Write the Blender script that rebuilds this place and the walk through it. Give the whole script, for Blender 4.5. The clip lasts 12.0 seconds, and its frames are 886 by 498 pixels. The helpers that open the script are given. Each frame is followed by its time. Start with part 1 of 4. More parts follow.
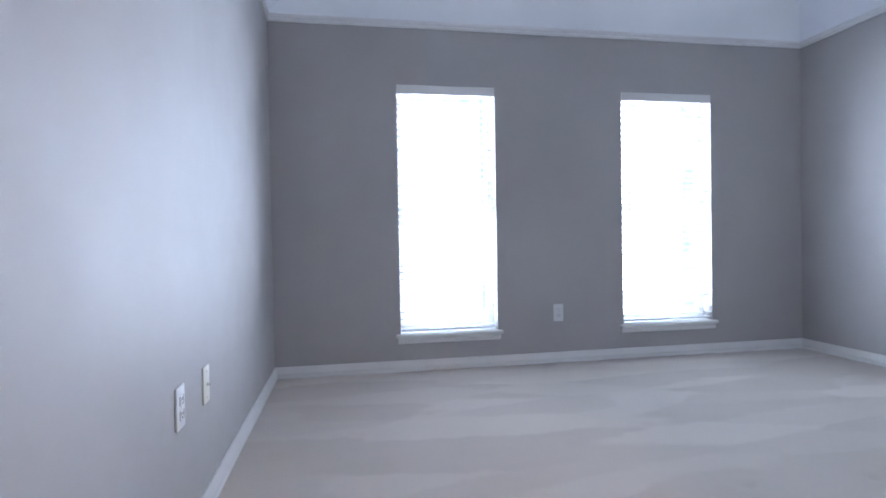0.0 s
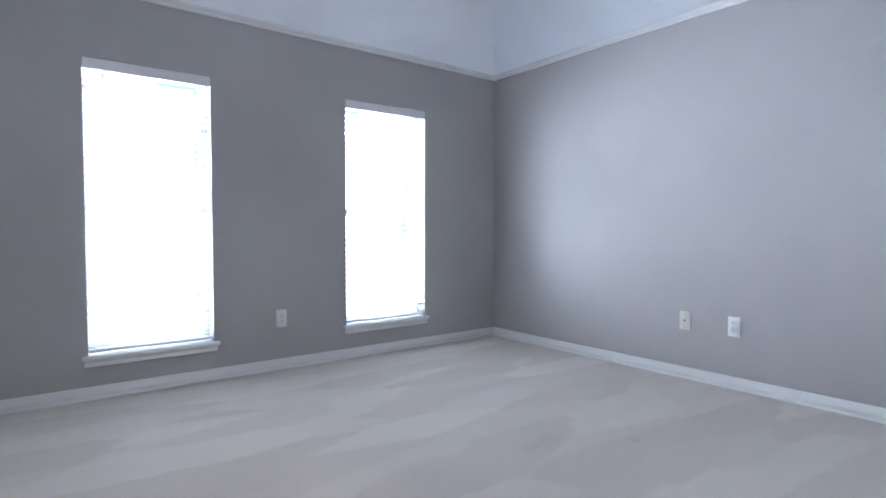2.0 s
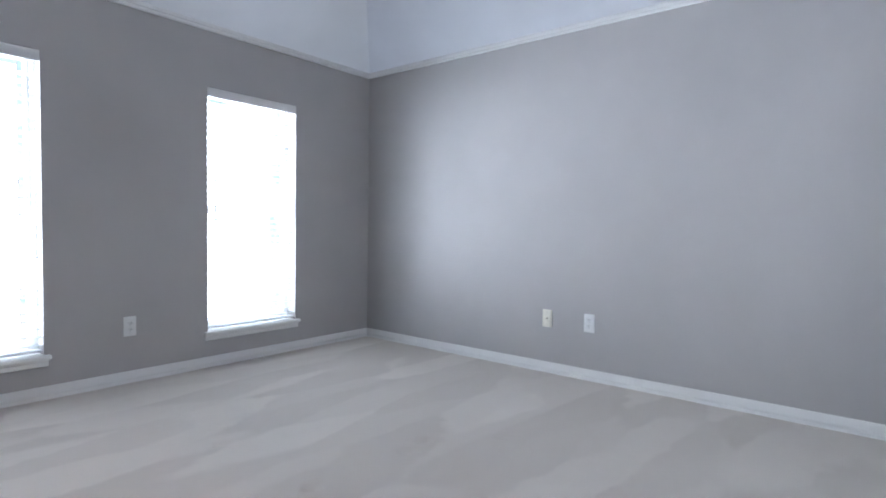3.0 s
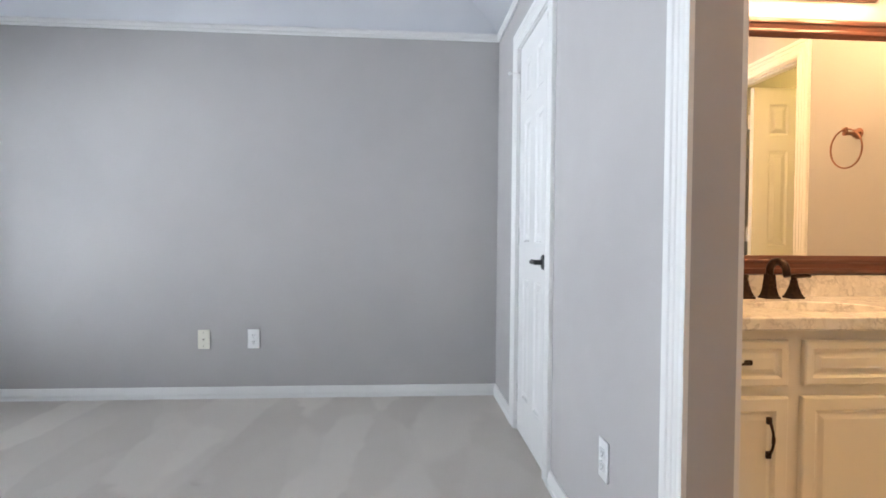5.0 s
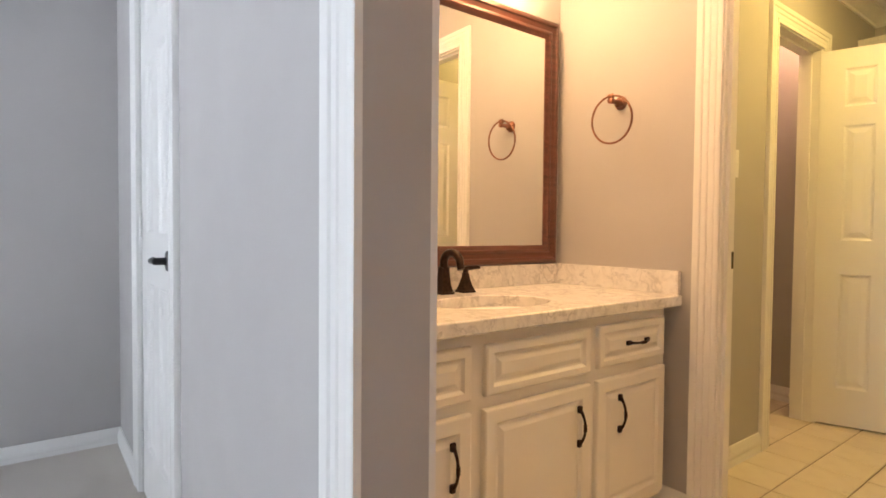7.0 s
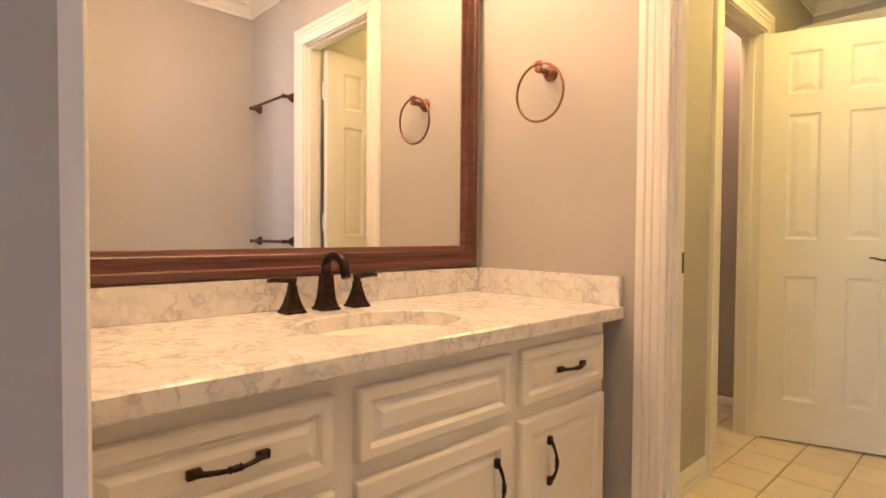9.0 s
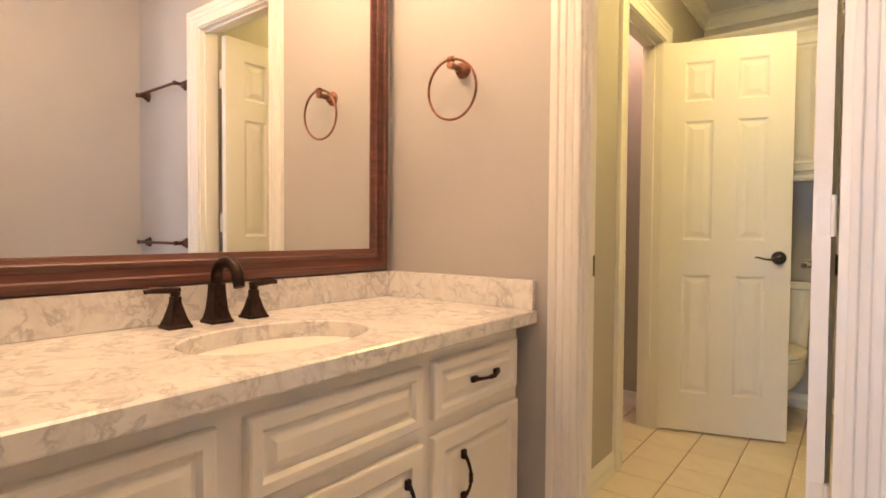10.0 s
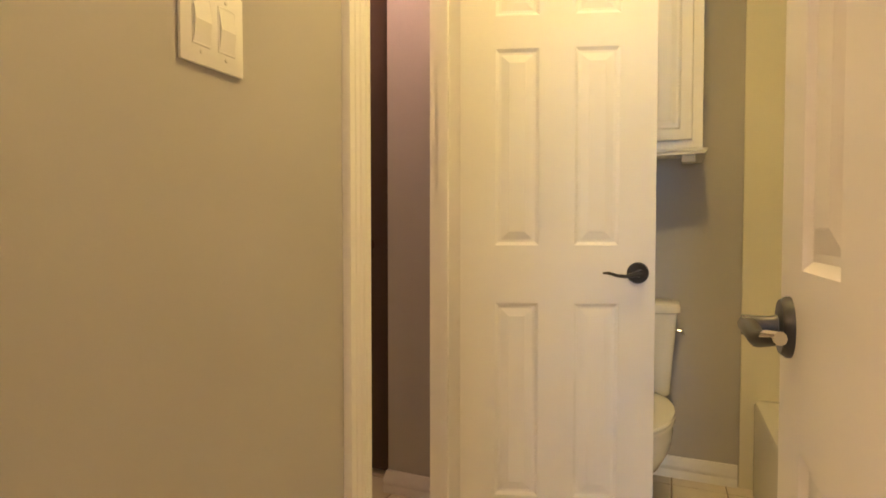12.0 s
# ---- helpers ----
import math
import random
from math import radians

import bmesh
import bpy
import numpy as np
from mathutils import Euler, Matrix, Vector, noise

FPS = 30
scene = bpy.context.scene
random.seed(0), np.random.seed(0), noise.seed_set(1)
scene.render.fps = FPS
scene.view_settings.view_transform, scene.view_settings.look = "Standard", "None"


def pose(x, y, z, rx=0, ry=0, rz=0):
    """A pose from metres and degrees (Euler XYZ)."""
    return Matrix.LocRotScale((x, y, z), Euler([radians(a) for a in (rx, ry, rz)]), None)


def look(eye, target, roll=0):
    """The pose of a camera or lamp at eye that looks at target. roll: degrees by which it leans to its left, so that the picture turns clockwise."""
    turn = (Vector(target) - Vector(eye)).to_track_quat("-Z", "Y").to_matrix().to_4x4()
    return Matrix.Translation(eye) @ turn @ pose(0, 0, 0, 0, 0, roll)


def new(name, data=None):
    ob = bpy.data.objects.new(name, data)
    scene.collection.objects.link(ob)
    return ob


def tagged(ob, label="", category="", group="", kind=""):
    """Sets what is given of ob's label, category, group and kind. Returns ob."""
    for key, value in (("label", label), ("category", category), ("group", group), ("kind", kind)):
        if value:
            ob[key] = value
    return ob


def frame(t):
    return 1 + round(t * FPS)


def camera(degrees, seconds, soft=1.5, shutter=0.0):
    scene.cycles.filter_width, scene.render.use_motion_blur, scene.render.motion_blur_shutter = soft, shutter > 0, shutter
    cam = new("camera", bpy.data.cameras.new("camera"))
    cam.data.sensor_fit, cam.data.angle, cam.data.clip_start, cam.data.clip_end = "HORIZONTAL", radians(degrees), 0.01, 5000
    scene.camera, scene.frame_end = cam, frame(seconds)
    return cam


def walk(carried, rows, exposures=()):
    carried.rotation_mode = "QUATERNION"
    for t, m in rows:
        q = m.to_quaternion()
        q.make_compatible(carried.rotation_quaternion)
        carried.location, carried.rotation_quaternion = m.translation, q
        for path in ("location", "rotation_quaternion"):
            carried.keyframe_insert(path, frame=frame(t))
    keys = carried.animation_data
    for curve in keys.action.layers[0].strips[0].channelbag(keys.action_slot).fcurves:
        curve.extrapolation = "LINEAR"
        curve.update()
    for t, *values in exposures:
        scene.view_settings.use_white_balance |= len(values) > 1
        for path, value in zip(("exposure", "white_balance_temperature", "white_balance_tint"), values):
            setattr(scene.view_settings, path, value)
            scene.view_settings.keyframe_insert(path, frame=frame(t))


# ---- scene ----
cam = camera(78.7, 12.0, soft=1.7)
PATH = [
    (0, (0.584, 0.06, 0.881), (0.935, 2.029, 0.85), -1.0),
    (0.5, (0.651, 0.06, 0.892), (1.19, 1.985, 0.846), -0.7),
    (1, (0.684, 0.06, 0.94), (1.474, 1.896, 0.871), -0.4),
    (1.5, (0.66, 0.06, 0.96), (1.678, 1.78, 0.886), -0.2),
    (2, (0.671, 0.06, 0.968), (1.89, 1.644, 0.896), -0.0),
    (2.5, (0.719, 0.06, 0.968), (2.076, 1.528, 0.899), 0.1),
    (2.7, (0.708, 0.06, 0.989), (2.143, 1.451, 0.913), 0.5),
    (4.3, (0.593, 0.424, 1.01), (2.543, 0.865, 0.967), 0.5),
    (4.5, (0.578, 0.46, 1.016), (2.56, 0.726, 0.979), 0.6),
    (5, (0.54, 0.61, 1.039), (2.534, 0.46, 0.994), 0.5),
    (5.5, (0.549, 0.679, 1.031), (2.5, 0.24, 0.986), 0.5),
    (6, (0.646, 0.588, 1.012), (2.517, -0.115, 0.96), 0.2),
    (6.5, (0.837, 0.459, 1.037), (2.585, -0.51, 0.967), 0.2),
    (7, (1.043, 0.33, 1.025), (2.632, -0.882, 0.965), 0.5),
    (7.5, (1.159, 0.205, 1.02), (2.65, -1.128, 0.961), 0.5),
    (7.7, (1.168, 0.089, 0.992), (2.673, -1.227, 0.97), -0.0),
    (9.3, (1.289, -0.055, 1.018), (2.716, -1.455, 0.957), 0.3),
    (9.5, (1.286, -0.057, 1.018), (2.688, -1.482, 0.957), 0.2),
    (10, (1.332, -0.129, 1.029), (2.548, -1.716, 0.97), 0.4),
    (10.5, (1.413, -0.366, 1.037), (2.449, -2.076, 0.979), 0.3),
    (11, (1.471, -0.693, 1.029), (2.432, -2.446, 0.968), 0.4),
    (11.5, (1.505, -1.044, 1.031), (2.378, -2.843, 0.969), 0.4),
    (12, (1.534, -1.482, 1.042), (2.32, -3.32, 0.981), -0.0),
]
EXPOSURES = [(0.0, 0.10, 5800, 17), (2.5, 0.15, 6150, 15), (4.5, 0.10, 6650, 13), (5.5, 0.05, 6800, 13), (6.5, -0.01, 6820, 14), (7.5, -0.01, 6850, 16), (9.5, 0.06, 6120, 17), (10.5, -0.04, 5800, 16), (11.5, -0.02, 5660, 16), (12.0, 0.07, 5980, 19)]
walk(cam, [(t, look(eye, target, roll)) for t, eye, target, roll in PATH], EXPOSURES)

# ---- plan, in metres ----
WEST, EAST, NORTH, SOUTH = 0.118, 3.994, 3.63, 0.0      # bedroom
PLATE = 2.333                                          # where the sloped ceiling starts
TH, TB = 0.106, 0.085                                  # thickness of the partitions
VW, VE, VS = 0.69, 2.655, -1.54                        # vanity room: west, mirror wall, wall with the towel ring
TW, TE, TS = 0.45, 2.152, -3.965                        # toilet room
CEIL = 2.44
WINDOWS = [(0.926, 1.594), (2.523, 3.232)]
WIN_Z0, WIN_Z1 = 0.270, 1.916
OPEN = (1.044, 1.643)                                 # opening from the bedroom to the vanity room
DOOR_A = (2.775, 3.375)
DOOR_B = (1.345, 1.937)
DOOR_D = (-3.079, -2.50)
HEAD = 2.035
OUT_E = (1.838, 1.535)                                   # plates on the east and west walls
OUT_W = (1.655, 1.933)
CARPET_Z = 0.018

# ---- light ----
world = bpy.data.worlds.new("sky")
scene.world = world
world.use_nodes = True
wn = world.node_tree.nodes
sky = wn.new("ShaderNodeTexSky")
sky.sky_type = "NISHITA"
sky.sun_disc = False
sky.sun_elevation, sky.sun_rotation = radians(48), radians(200)
world.node_tree.links.new(sky.outputs[0], wn["Background"].inputs[0])
wn["Background"].inputs[1].default_value = 0.12

BACKDROP, WINDOW_WATTS, GLOBE, VANITY_FILL, CEILING_LAMP, CLOSET_FILL = 1.15, 75.0, 58.0, 45.0, 84.0, 440.0
for a, b in WINDOWS:
    lamp = bpy.data.lights.new("window_daylight", "AREA")
    lamp.shape, lamp.size, lamp.size_y = "RECTANGLE", b - a - 0.06, WIN_Z1 - WIN_Z0 - 0.06
    lamp.energy, lamp.color = WINDOW_WATTS, (0.74, 0.87, 1.0)
    ob = new("window_daylight", lamp)
    ob.matrix_world = look(((a + b) / 2, NORTH + 0.32, (WIN_Z0 + WIN_Z1) / 2), ((a + b) / 2, NORTH - 1, (WIN_Z0 + WIN_Z1) / 2))


# ---- materials ----
def material(name, colour, rough=0.5, metal=0.0):
    m = bpy.data.materials.new(name)
    m.use_nodes = True
    n = m.node_tree.nodes
    p = n["Principled BSDF"]
    p.inputs["Base Color"].default_value = (*colour, 1)
    p.inputs["Roughness"].default_value = rough
    p.inputs["Metallic"].default_value = metal
    return m, n, m.node_tree.links, p


def noise_node(n, l, scale, detail=4, rough=0.5, coords=None, distort=0.0):
    t = n.new("ShaderNodeTexNoise")
    t.inputs["Scale"].default_value, t.inputs["Detail"].default_value = scale, detail
    t.inputs["Roughness"].default_value, t.inputs["Distortion"].default_value = rough, distort
    if coords is None:
        coords = n.new("ShaderNodeTexCoord").outputs["Object"]
    l.new(coords, t.inputs["Vector"])
    return t.outputs["Fac"]


def ramp(n, l, fac, stops):
    r = n.new("ShaderNodeValToRGB")
    e = r.color_ramp.elements
    while len(e) < len(stops):
        e.new(0.5)
    for k, (pos, col) in enumerate(stops):
        e[k].position = pos
        e[k].color = (*col, 1) if len(col) == 3 else col
    l.new(fac, r.inputs[0])
    return r.outputs[0]


def scalar(n, l, fac, a, b, lo=0.0, hi=1.0):
    r = n.new("ShaderNodeMapRange")
    for k, v in zip(("From Min", "From Max", "To Min", "To Max"), (lo, hi, a, b)):
        r.inputs[k].default_value = v
    l.new(fac, r.inputs["Value"])
    return r.outputs[0]


def mix(n, l, fac, a, b):
    m = n.new("ShaderNodeMix")
    m.data_type = "RGBA"
    for sock, v in ((m.inputs[0], fac), (m.inputs[6], a), (m.inputs[7], b)):
        if isinstance(v, (int, float)):
            sock.default_value = v
        elif isinstance(v, tuple):
            sock.default_value = (*v, 1)
        else:
            l.new(v, sock)
    return m.outputs[2]


def bump(n, l, p, height, strength, distance):
    b = n.new("ShaderNodeBump")
    b.inputs["Strength"].default_value, b.inputs["Distance"].default_value = strength, distance
    l.new(height, b.inputs["Height"])
    l.new(b.outputs[0], p.inputs["Normal"])


def tinted(colour, f):
    return tuple(min(1, c * f) for c in colour)


def paint(name, colour, rough, grain=220, relief=0.06, vary=0.05, gloss=0.3):
    m, n, l, p = material(name, colour, rough)
    big = noise_node(n, l, 1.3, 3)
    l.new(ramp(n, l, big, [(0.3, tinted(colour, 1 - vary)), (0.7, tinted(colour, 1 + vary))]), p.inputs["Base Color"])
    l.new(scalar(n, l, noise_node(n, l, 7, 5), rough - 0.05, rough + 0.07, 0.3, 0.7), p.inputs["Roughness"])
    bump(n, l, p, noise_node(n, l, grain, 2), relief, 0.002)
    p.inputs["Specular IOR Level"].default_value = gloss
    return m


WALL = paint("grey_wall_paint", (0.462, 0.444, 0.436), 0.52, 160, 0.10, 0.05, 0.20)
CEILING = paint("ceiling_paint", (0.88, 0.88, 0.88), 0.8, 120, 0.25)
TRIM = paint("white_trim_paint", (0.81, 0.80, 0.78), 0.32, 60, 0.03, 0.03)
DOOR_PAINT = paint("white_door_paint", (0.80, 0.79, 0.77), 0.36, 300, 0.06, 0.03)
CABINET = paint("cream_cabinet_paint", (0.79, 0.76, 0.69), 0.38, 70, 0.05, 0.04)
PLATE_PLASTIC, *_ = material("white_plastic", (0.82, 0.82, 0.81), 0.3)
IVORY_PLASTIC, *_ = material("ivory_plastic", (0.76, 0.73, 0.63), 0.35)
DARK_SLOT, *_ = material("dark_slot", (0.03, 0.03, 0.03), 0.6)
PORCELAIN, *_ = material("porcelain", (0.83, 0.82, 0.78), 0.08)
ACRYLIC, *_ = material("acrylic_surround", (0.80, 0.77, 0.66), 0.25)
STEEL, *_ = material("painted_hinge", (0.74, 0.73, 0.71), 0.35)
CHROME, *_ = material("polished_metal", (0.75, 0.72, 0.66), 0.12, 1.0)
BLACK, *_ = material("black_metal", (0.018, 0.017, 0.018), 0.38)
MIRROR, *_ = material("mirror_glass", (0.93, 0.94, 0.92), 0.005, 1.0)


def bronze_material(name, dark, light, rough):
    m, n, l, p = material(name, dark, rough, 0.85)
    l.new(ramp(n, l, noise_node(n, l, 60, 4), [(0.35, dark), (0.75, light)]), p.inputs["Base Color"])
    l.new(scalar(n, l, noise_node(n, l, 25, 3), rough - 0.08, rough + 0.1), p.inputs["Roughness"])
    return m


BRONZE = bronze_material("oil_rubbed_bronze", (0.026, 0.016, 0.013), (0.065, 0.036, 0.027), 0.38)
AGED = bronze_material("aged_copper", (0.07, 0.032, 0.023), (0.13, 0.06, 0.04), 0.36)
COPPER = bronze_material("copper_bronze", (0.20, 0.09, 0.06), (0.36, 0.17, 0.11), 0.30)


def wood_material():
    m, n, l, p = material("mahogany_frame_wood", (0.12, 0.035, 0.025), 0.34)
    co = n.new("ShaderNodeTexCoord")
    mp = n.new("ShaderNodeMapping")
    mp.inputs["Scale"].default_value = (60, 3, 60)
    l.new(co.outputs["Object"], mp.inputs[0])
    g = noise_node(n, l, 1.0, 5, 0.6, mp.outputs[0], 0.4)
    l.new(ramp(n, l, g, [(0.3, (0.07, 0.023, 0.017)), (0.7, (0.16, 0.055, 0.038))]), p.inputs["Base Color"])
    bump(n, l, p, g, 0.08, 0.001)
    return m


WOOD = wood_material()


def marble_material():
    m, n, l, p = material("white_veined_marble", (0.8, 0.78, 0.75), 0.22)
    co = n.new("ShaderNodeTexCoord").outputs["Object"]

    def veins(scale, width, distort, rough):
        f = noise_node(n, l, scale, 8, rough, co, distort)
        s = n.new("ShaderNodeMath")
        s.operation = "SUBTRACT"
        s.inputs[1].default_value = 0.5
        l.new(f, s.inputs[0])
        ab = n.new("ShaderNodeMath")
        ab.operation = "ABSOLUTE"
        l.new(s.outputs[0], ab.inputs[0])
        return scalar(n, l, ab.outputs[0], 1.0, 0.0, 0.0, width)

    def times(x, y):
        t = n.new("ShaderNodeMath")
        t.operation = "MULTIPLY"
        l.new(x, t.inputs[0])
        l.new(y, t.inputs[1])
        return t.outputs[0]

    patch = scalar(n, l, noise_node(n, l, 13, 4, 0.6, co), 0.05, 1.0, 0.36, 0.57)
    fine = times(veins(14.0, 0.05, 0.55, 0.62), patch)
    broad = times(veins(8.5, 0.09, 0.7, 0.64), scalar(n, l, noise_node(n, l, 5, 3, 0.5, co), 0.05, 0.45, 0.38, 0.65))
    cloud = ramp(n, l, noise_node(n, l, 19, 6, 0.65, co, 0.8), [(0.33, (0.70, 0.675, 0.65)), (0.47, (0.81, 0.79, 0.765)), (0.7, (0.86, 0.84, 0.815))])
    c = mix(n, l, broad, cloud, (0.60, 0.585, 0.575))
    l.new(mix(n, l, fine, c, (0.52, 0.505, 0.50)), p.inputs["Base Color"])
    return m


MARBLE = marble_material()


def carpet_material():
    m, n, l, p = material("beige_carpet", (0.50, 0.45, 0.39), 0.95)
    co = n.new("ShaderNodeTexCoord").outputs["Object"]
    mp = n.new("ShaderNodeMapping")
    mp.inputs["Rotation"].default_value = (0, 0, radians(-5))
    mp.inputs["Scale"].default_value = (0.85, 3.1, 1.0)
    l.new(co, mp.inputs[0])
    strokes = n.new("ShaderNodeTexVoronoi")
    strokes.feature = "SMOOTH_F1"
    strokes.inputs["Scale"].default_value = 1.5
    strokes.inputs["Smoothness"].default_value = 0.22
    wob = n.new("ShaderNodeTexNoise")
    wob.inputs["Scale"].default_value, wob.inputs["Detail"].default_value = 9.0, 6
    l.new(co, wob.inputs["Vector"])
    add = n.new("ShaderNodeVectorMath")
    add.operation = "MULTIPLY_ADD"
    add.inputs[1].default_value = (0.22, 0.22, 0.0)
    l.new(wob.outputs["Color"], add.inputs[0])
    l.new(mp.outputs[0], add.inputs[2])
    l.new(add.outputs[0], strokes.inputs["Vector"])
    lay = n.new("ShaderNodeSeparateColor")
    l.new(strokes.outputs["Color"], lay.inputs[0])
    soft = noise_node(n, l, 2.2, 5, 0.6, co, 0.6)
    tuft = noise_node(n, l, 330, 3, 0.7, co)
    a = mix(n, l, scalar(n, l, lay.outputs[0], 0.0, 1.0, 0.2, 0.9), (0.62, 0.55, 0.49), (0.77, 0.70, 0.63))
    b = mix(n, l, scalar(n, l, soft, 0.0, 0.55, 0.35, 0.7), a, (0.68, 0.61, 0.55))
    c = mix(n, l, scalar(n, l, tuft, 0.0, 0.45, 0.35, 0.75), b, (0.52, 0.46, 0.40))
    l.new(c, p.inputs["Base Color"])
    p.inputs["Specular IOR Level"].default_value = 0.15
    p.inputs["Sheen Weight"].default_value = 0.25
    p.inputs["Sheen Roughness"].default_value = 0.5
    bump(n, l, p, tuft, 0.8, 0.006)
    return m


CARPET = carpet_material()


def tile_material():
    m, n, l, p = material("cream_floor_tile", (0.62, 0.55, 0.45), 0.28)
    info = n.new("ShaderNodeObjectInfo")
    c = mix(n, l, info.outputs["Random"], (0.68, 0.61, 0.51), (0.75, 0.68, 0.57))
    cloud = noise_node(n, l, 14, 4)
    l.new(mix(n, l, scalar(n, l, cloud, 0.0, 0.5, 0.4, 0.75), c, (0.64, 0.56, 0.46)), p.inputs["Base Color"])
    bump(n, l, p, noise_node(n, l, 40, 3), 0.05, 0.002)
    return m


TILE = tile_material()
GROUT = paint("grout", (0.36, 0.30, 0.24), 0.9, 200, 0.2)


def blind_material():
    m, n, l, p = material("white_blind_slat", (0.84, 0.85, 0.86), 0.45)
    t = n.new("ShaderNodeBsdfTranslucent")
    t.inputs["Color"].default_value = (0.85, 0.87, 0.9, 1)
    s = n.new("ShaderNodeMixShader")
    s.inputs[0].default_value = 0.14
    l.new(p.outputs[0], s.inputs[1])
    l.new(t.outputs[0], s.inputs[2])
    l.new(s.outputs[0], n["Material Output"].inputs[0])
    return m


SLAT = blind_material()


def glass_material():
    m, n, l, p = material("window_glass", (1, 1, 1), 0.0)
    p.inputs["Transmission Weight"].default_value = 1.0
    p.inputs["IOR"].default_value = 1.05
    return m


GLASS = glass_material()


def glow(name, colour, strength):
    m, n, l, p = material(name, (0.9, 0.9, 0.9), 0.3)
    p.inputs["Emission Color"].default_value = (*colour, 1)
    p.inputs["Emission Strength"].default_value = strength
    return m


BULB = glow("frosted_globe_bulb", (1.0, 0.63, 0.31), GLOBE)
DIFFUSER = glow("ceiling_light_diffuser", (1.0, 0.69, 0.20), CEILING_LAMP)
CLOSET_FILL_BULB = glow("closet_fill_bulb", (1.0, 0.56, 0.32), CLOSET_FILL)
VANITY_FILL_DOME = glow("vanity_room_fill_dome", (1.0, 0.62, 0.32), VANITY_FILL)


# ---- mesh helpers ----
def quad(bm, *pts):
    return bm.faces.new([bm.verts.new(p) for p in pts])


def box(bm, x0, x1, y0, y1, z0, z1, bevel=0.0, seg=2):
    v = [bm.verts.new((x, y, z)) for z in (z0, z1) for y in (y0, y1) for x in (x0, x1)]
    f = [bm.faces.new([v[i] for i in q]) for q in ((0, 2, 3, 1), (4, 5, 7, 6), (0, 1, 5, 4), (2, 6, 7, 3), (0, 4, 6, 2), (1, 3, 7, 5))]
    if bevel:
        edges = list({e for q in f for e in q.edges})
        bmesh.ops.bevel(bm, geom=edges, offset=bevel, segments=seg, affect="EDGES", profile=0.5)
    return v


def boxed(*a, **k):
    bm = bmesh.new()
    box(bm, *a, **k)
    return bm


def part(name, bm, mat, parent=None, label="", smooth=False):
    bmesh.ops.recalc_face_normals(bm, faces=bm.faces)
    me = bpy.data.meshes.new(name)
    bm.to_mesh(me)
    bm.free()
    me.materials.append(mat)
    if smooth:
        for p in me.polygons:
            p.use_smooth = True
        me.set_sharp_from_angle(angle=radians(40))
    ob = new(name, me)
    if parent:
        ob.parent = parent
    if label:
        tagged(ob, label)
    return ob


def thing(name, at=(0, 0, 0), label="", category="", group="", turn=0, kind=""):
    e = new(name)
    e.empty_display_size = 0.05
    e.matrix_world = pose(*at, 0, 0, turn)
    return tagged(e, label, category, group, kind)


def sweep(bm, path, profile, normal, closed=False):
    """A profile of (a, b) carried along a flat path: a to the left of the way seen against normal, b along normal; corners are mitred."""
    nrm = Vector(normal)
    pts = [Vector(p) for p in path]
    k = len(pts)
    rings = []
    for i in range(k):
        d0 = (pts[i] - pts[i - 1]).normalized() if (closed or i) else None
        d1 = (pts[(i + 1) % k] - pts[i]).normalized() if (closed or i < k - 1) else None
        d0 = d0 or d1
        d1 = d1 or d0
        s0, s1 = nrm.cross(d0), nrm.cross(d1)
        m = (s0 + s1).normalized()
        m = m / max(0.2, m.dot(s0))
        rings.append([bm.verts.new(pts[i] + m * a + nrm * b) for a, b in profile])
    q = len(profile)
    for i in range(k if closed else k - 1):
        r0, r1 = rings[i], rings[(i + 1) % k]
        for j in range(q):
            bm.faces.new((r0[j], r0[(j + 1) % q], r1[(j + 1) % q], r1[j]))
    if not closed:
        bm.faces.new(rings[0])
        bm.faces.new(rings[-1])


def tube(bm, pts, radius, seg=12, close=False):
    """A round tube along points; radius one number or one for each point."""
    pts = [Vector(p) for p in pts]
    k = len(pts)
    rad = radius if isinstance(radius, (list, tuple)) else [radius] * k
    rings = []
    up = None
    for i in range(k):
        if close:
            d = (pts[(i + 1) % k] - pts[i - 1]).normalized()
        else:
            d = (pts[min(i + 1, k - 1)] - pts[max(i - 1, 0)]).normalized()
        if up is None:
            up = d.orthogonal().normalized()
        up = (up - d * up.dot(d)).normalized()
        side = d.cross(up)
        rings.append([bm.verts.new(pts[i] + (up * math.cos(t) + side * math.sin(t)) * rad[i]) for t in (2 * math.pi * j / seg for j in range(seg))])
    for i in range(k if close else k - 1):
        a, b = rings[i], rings[(i + 1) % k]
        for j in range(seg):
            bm.faces.new((a[j], a[(j + 1) % seg], b[(j + 1) % seg], b[j]))
    if not close:
        bm.faces.new(rings[0])
        bm.faces.new(rings[-1])


def lathe(bm, profile, centre, axis="z", seg=28):
    """Turned shape of (radius, height) pairs round an axis through centre."""
    c = Vector(centre)
    rings = []
    for r, h in profile:
        ring = []
        for j in range(seg):
            t = 2 * math.pi * j / seg
            u, v = max(r, 0.0004) * math.cos(t), max(r, 0.0004) * math.sin(t)
            off = {"z": (u, v, h), "y": (u, h, v), "x": (h, u, v)}[axis]
            ring.append(bm.verts.new(c + Vector(off)))
        rings.append(ring)
    for a, b in zip(rings, rings[1:]):
        for j in range(seg):
            bm.faces.new((a[j], a[(j + 1) % seg], b[(j + 1) % seg], b[j]))
    bm.faces.new(rings[0])
    bm.faces.new(rings[-1])


